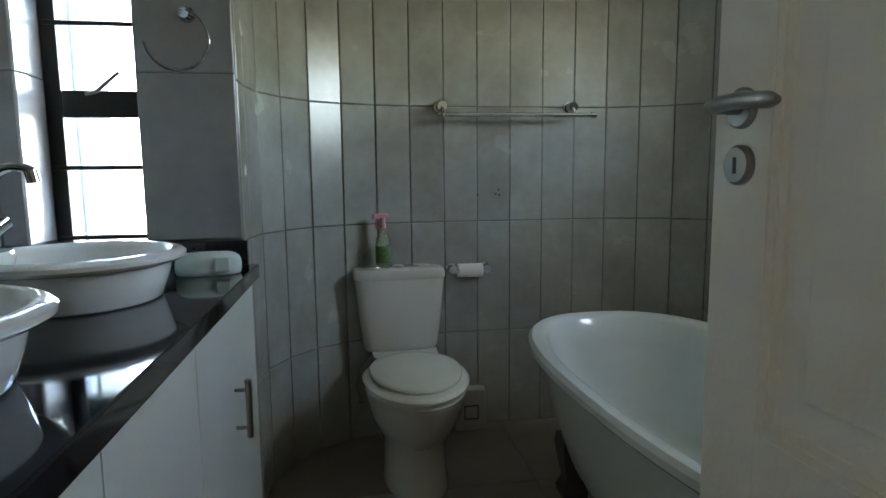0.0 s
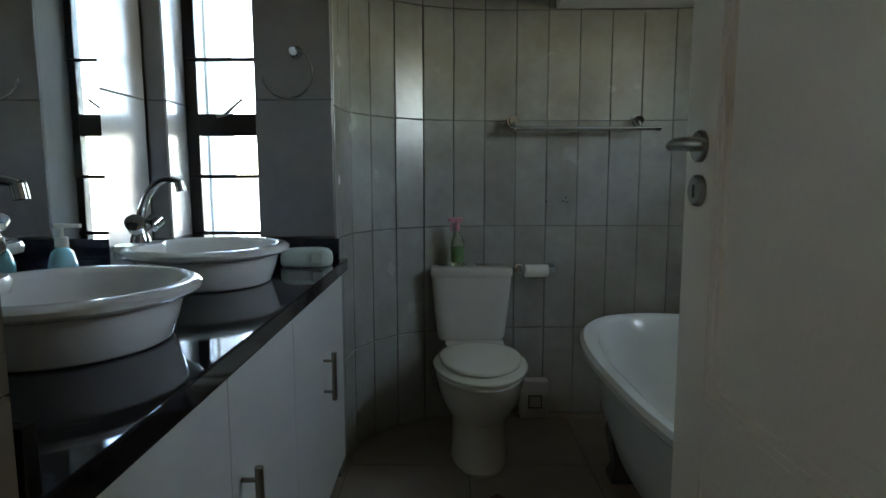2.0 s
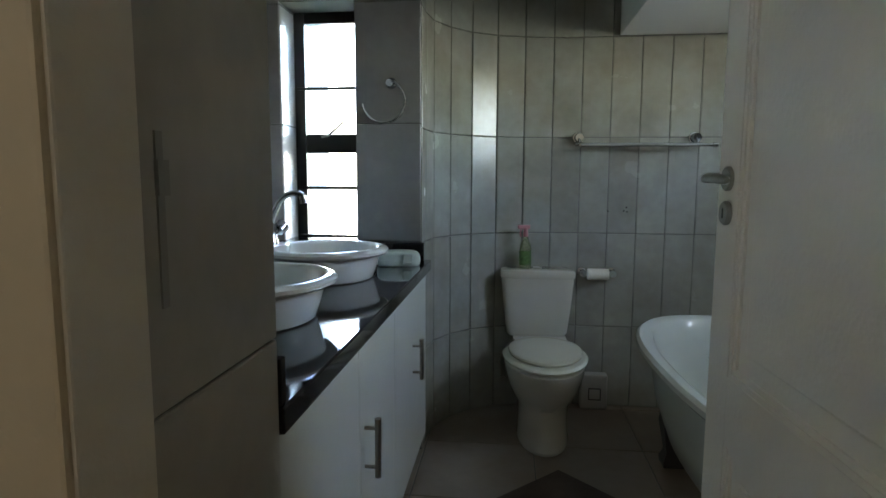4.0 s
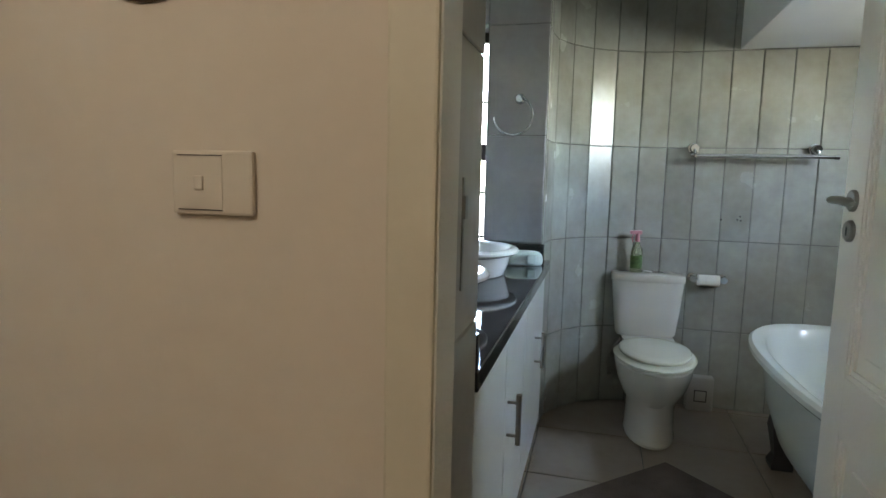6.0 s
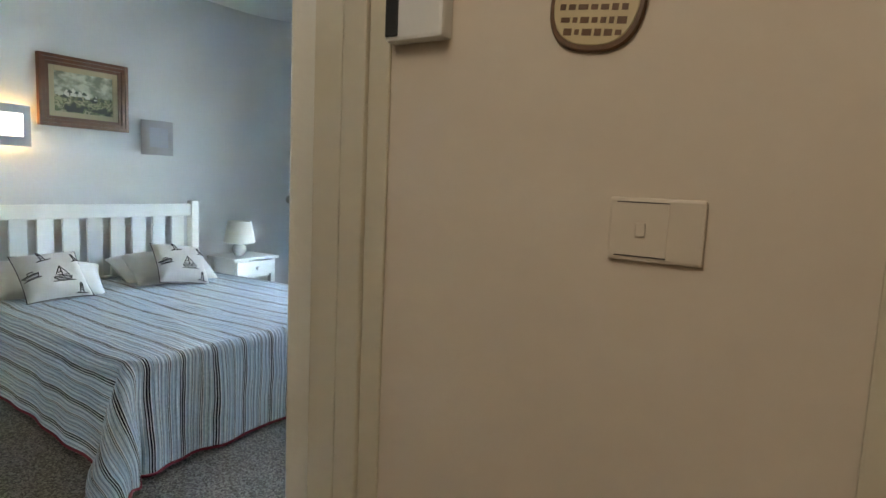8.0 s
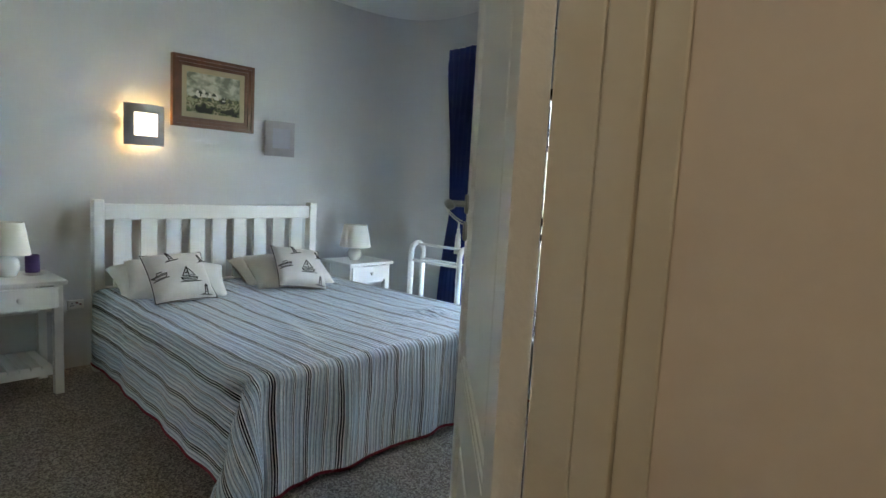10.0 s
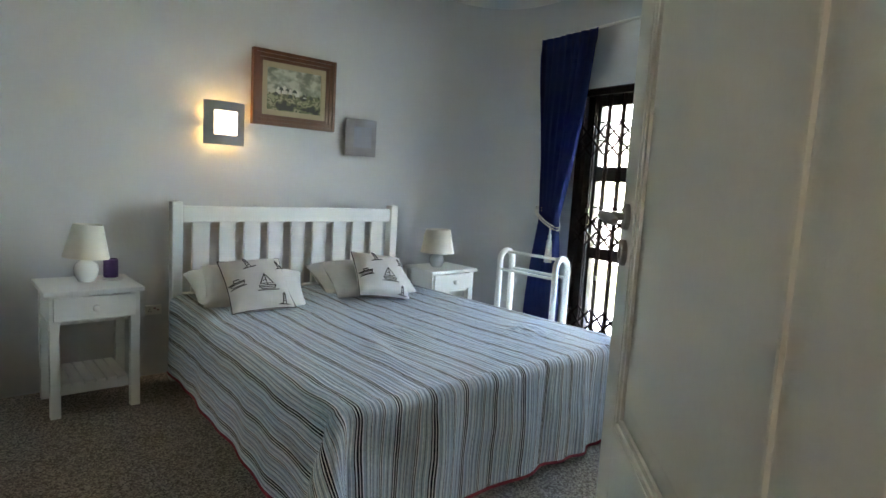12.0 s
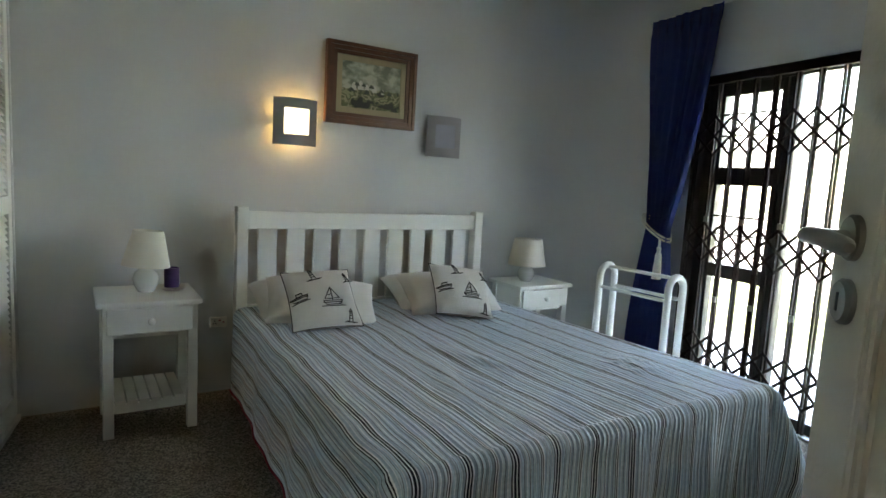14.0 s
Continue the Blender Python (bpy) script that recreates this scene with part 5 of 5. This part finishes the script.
# glazed door and folding gate
def glazed_door():
    d = tagged(new("window_glazed_door"), "dark brown timber glazed door and side light", "glazed door", kind="structure")
    d.matrix_world = WALLPOSE
    x0, x1 = wl(WIN_L) + 0.001, wl(WIN_R) - 0.001
    Z = WIN_T - 0.001
    y0, y1 = 0.10, 0.15
    xm = wl(-3.235)
    part("window_frame", boxes([(x0, x0 + 0.05, y0, y1, 0, Z), (x1 - 0.05, x1, y0, y1, 0, Z), (x0 + 0.051, x1 - 0.051, y0, y1, Z - 0.05, Z), (xm - 0.035, xm + 0.035, y0, y1, 0.06, Z - 0.051),
                                (x0 + 0.051, x1 - 0.051, y0, y1, 0.0, 0.059)], bevel=0.003), DARKFRAME, d, "dark timber outer frame")
    part("window_lining", boxes([(x0, x0 + 0.0025, 0.001, y0 - 0.0005, 0, Z), (x1 - 0.0025, x1, 0.001, y0 - 0.0005, 0, Z), (x0 + 0.0026, x1 - 0.0026, 0.001, y0 - 0.0005, Z - 0.0025, Z)]), GATEMETAL, d, "dark timber lining")
    part("window_sash", boxes([(x0 + 0.052, x0 + 0.14, y0 - 0.01, y1 - 0.01, 0.06, Z - 0.052), (xm - 0.07, xm - 0.036, y0 - 0.01, y1 - 0.01, 0.06, Z - 0.052), (x0 + 0.141, xm - 0.071, y0 - 0.01, y1 - 0.01, Z - 0.12, Z - 0.052),
                               (x0 + 0.141, xm - 0.071, y0 - 0.01, y1 - 0.01, 1.32, 1.43), (x0 + 0.141, xm - 0.071, y0 - 0.01, y1 - 0.01, 0.745, 0.83), (x0 + 0.141, xm - 0.071, y0 - 0.01, y1 - 0.01, 0.06, 0.14),
                               (xm + 0.66, xm + 0.74, y0 - 0.01, y1 - 0.01, 0.06, Z - 0.052)], bevel=0.003), DARKFRAME, d, "dark timber sash")
    for a, b in ((0.14, 0.745), (0.83, 1.32), (1.43, Z - 0.12)):
        p = part("pane", B(x0 + 0.13, xm - 0.06, 0.118, 0.122, a, b), GLASS, d, "clear glass pane")
        p.visible_shadow = False
    for a, b in ((xm + 0.034, xm + 0.665), (xm + 0.735, x1 - 0.045)):
        p = part("pane", B(a, b, 0.118, 0.122, 0.058, Z - 0.05), GLASS, d, "clear glass pane")
        p.visible_shadow = False
    for z in (1.13, 1.02, 0.90, 1.75, 1.62):
        part("bar", cylinder(bmesh.new(), (x0 + 0.13, 0.085, z), (xm - 0.06, 0.085, z), 0.0065, 8), DARKFRAME, d, "thin steel bar", smooth=True)
glazed_door()

def folding_gate():
    g = thing("security_gate", WALLPOSE, "dark brown steel concertina security gate across a glazed door", "gate")
    x0, x1 = wl(WIN_L) + 0.004, wl(WIN_R) - 0.004
    y = 0.030
    Z0, Z1 = 0.02, WIN_T - 0.006
    part("top_track", B(x0, x1, y - 0.022, y + 0.022, Z1 - 0.045, Z1, bevel=0.002), GATEMETAL, g)
    part("bottom_track", B(x0, x1, y - 0.018, y + 0.018, 0.0, 0.016, bevel=0.002), STEEL, g)
    pitch = 0.128
    n = int((x1 - x0 - 0.03) / pitch)
    bar_me = finish(boxes([(-0.0155, -0.0055, -0.008, 0.008, 0, Z1 - 0.066), (0.0055, 0.0155, -0.008, 0.008, 0, Z1 - 0.066)]), "bar", GATEMETAL)
    for i in range(n + 1):
        o = new("bar", bar_me)
        o.parent = g
        o.location = (x0 + 0.016 + i * pitch, y, Z0)
    collar = finish(boxes([(-0.017, 0.017, -0.010, -0.0083, 0.0, 0.035)]), "collar", STEEL)
    for i in range(n + 1):
        o = new("collar", collar)
        o.parent = g
        o.location = (x0 + 0.016 + i * pitch, y, 1.085 if i % 2 else 0.60)
    zig = []
    for za in (0.15, 0.267, 0.845, 0.962, 1.50, 1.617):
        zig.append(za)
    up = finish(loft(bmesh.new(), [[Vector((0, -0.004, -0.011)), Vector((0, 0, -0.011)), Vector((0, 0, 0.011)), Vector((0, -0.004, 0.011))], [Vector((pitch, -0.004, 0.106)), Vector((pitch, 0, 0.106)), Vector((pitch, 0, 0.128)), Vector((pitch, -0.004, 0.128))]]), "lattice_strip", GATEMETAL)
    dn = finish(loft(bmesh.new(), [[Vector((0, 0, 0.106)), Vector((0, 0.004, 0.106)), Vector((0, 0.004, 0.128)), Vector((0, 0, 0.128))], [Vector((pitch, 0, -0.011)), Vector((pitch, 0.004, -0.011)), Vector((pitch, 0.004, 0.011)), Vector((pitch, 0, 0.011))]]), "lattice_strip", GATEMETAL)
    for za in zig:
        for i in range(n):
            for me, dy in ((up, -0.0095), (dn, -0.0145)):
                o = new("lattice_strip", me)
                o.parent = g
                o.location = (x0 + 0.016 + i * pitch, y + dy, za)
    part("end_post", B(x1 - 0.03, x1 - 0.004, y - 0.012, y + 0.012, Z0, Z1 - 0.046), GATEMETAL, g)
folding_gate()

# ---- tiles, one by one ----
TILE_MESH = {}
def tile_mesh(w, h, t=0.008, mat=None, key=""):
    k = (round(w, 3), round(h, 3), key)
    if k not in TILE_MESH:
        bm = bmesh.new()
        c = 0.0025
        a = [bm.verts.new(p) for p in ((0, 0, 0), (w, 0, 0), (w, 0, h), (0, 0, h))]
        b = [bm.verts.new(p) for p in ((0, -t + c, 0), (w, -t + c, 0), (w, -t + c, h), (0, -t + c, h))]
        d = [bm.verts.new(p) for p in ((c, -t, c), (w - c, -t, c), (w - c, -t, h - c), (c, -t, h - c))]
        for i in range(4):
            j = (i + 1) % 4
            bm.faces.new((a[i], a[j], b[j], b[i]))
            bm.faces.new((b[i], b[j], d[j], d[i]))
        bm.faces.new(d)
        TILE_MESH[k] = finish(bm, "tile", mat)
    return TILE_MESH[k]

def lay(parent, p, q, z0, z1, mat, key, g=0.0017):
    """One tile from plan point p to q, its face towards the left-hand room side, 6 mm proud of the grout."""
    L = math.hypot(q[0] - p[0], q[1] - p[1])
    me = tile_mesh(L - 2 * g, z1 - z0 - 2 * g, 0.008, mat, key)
    o = new("tile", me)
    t = Vector((q[0] - p[0], q[1] - p[1], 0)).normalized()
    o.matrix_world = pose(p[0], p[1], z0 + g, 0, 0, math.degrees(math.atan2(t.y, t.x))) @ Matrix.Translation((g, 0.006 + 0.0, 0))
    o.parent = parent
    return o

for (p, q), k in zip(zip(JOINTS, JOINTS[1:]), range(99)):
    for z0, z1 in zip(ROWS_Z, ROWS_Z[1:]):
        if z0 > 1.9 and p[0] > 0.58:
            continue
        lay(wall_curved, p, q, z0, z1, TILE, "narrow")
BIG_Z = [0.0, 0.94, 1.448, 1.95, 2.45, CEIL]
for a, b in ((WX1, -0.313),):
    for z0, z1 in zip(BIG_Z, BIG_Z[1:]):
        if z1 > 0.95:
            lay(wall_window, (a, 1.93), (b, 1.93), max(z0, 0.945), z1, TILEBIG, "big")
for z0, z1 in zip(BIG_Z[1:], BIG_Z[2:]):
    lay(wall_window, (-0.995, 1.93), (WX0, 1.93), z0, z1, TILEBIG, "big")
    if z0 < 1.9:
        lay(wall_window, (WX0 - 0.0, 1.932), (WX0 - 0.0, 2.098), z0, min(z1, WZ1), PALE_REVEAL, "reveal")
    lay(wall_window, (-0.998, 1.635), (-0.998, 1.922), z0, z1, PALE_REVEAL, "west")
lay(wall_window, (WX0, 1.93), (WX1, 1.93), 1.962, 2.45, TILEBIG, "big")
for z0, z1 in zip([0.0, 0.475, 0.975, 1.475, 1.975, 2.475], [0.475, 0.975, 1.475, 1.975, 2.475, CEIL]):
    lay(wall_nib, (-0.278, -0.143), (-0.278, 0.234), z0, z1, NIBTILE, "nib")
for i in range(-2, 5):
    for j in range(-3, 4):
        xa, ya = 0.19 + 0.49 * i, 1.54 + 0.49 * j
        if xa > 1.5 or xa < -0.9:
            continue
        o = new("tile", tile_mesh(0.486, 0.486, 0.008, FLOORTILE, "floor"))
        o.matrix_world = pose(xa + 0.002, ya + 0.002, -0.008, -90, 0, 0)
        o.parent = floor_bath
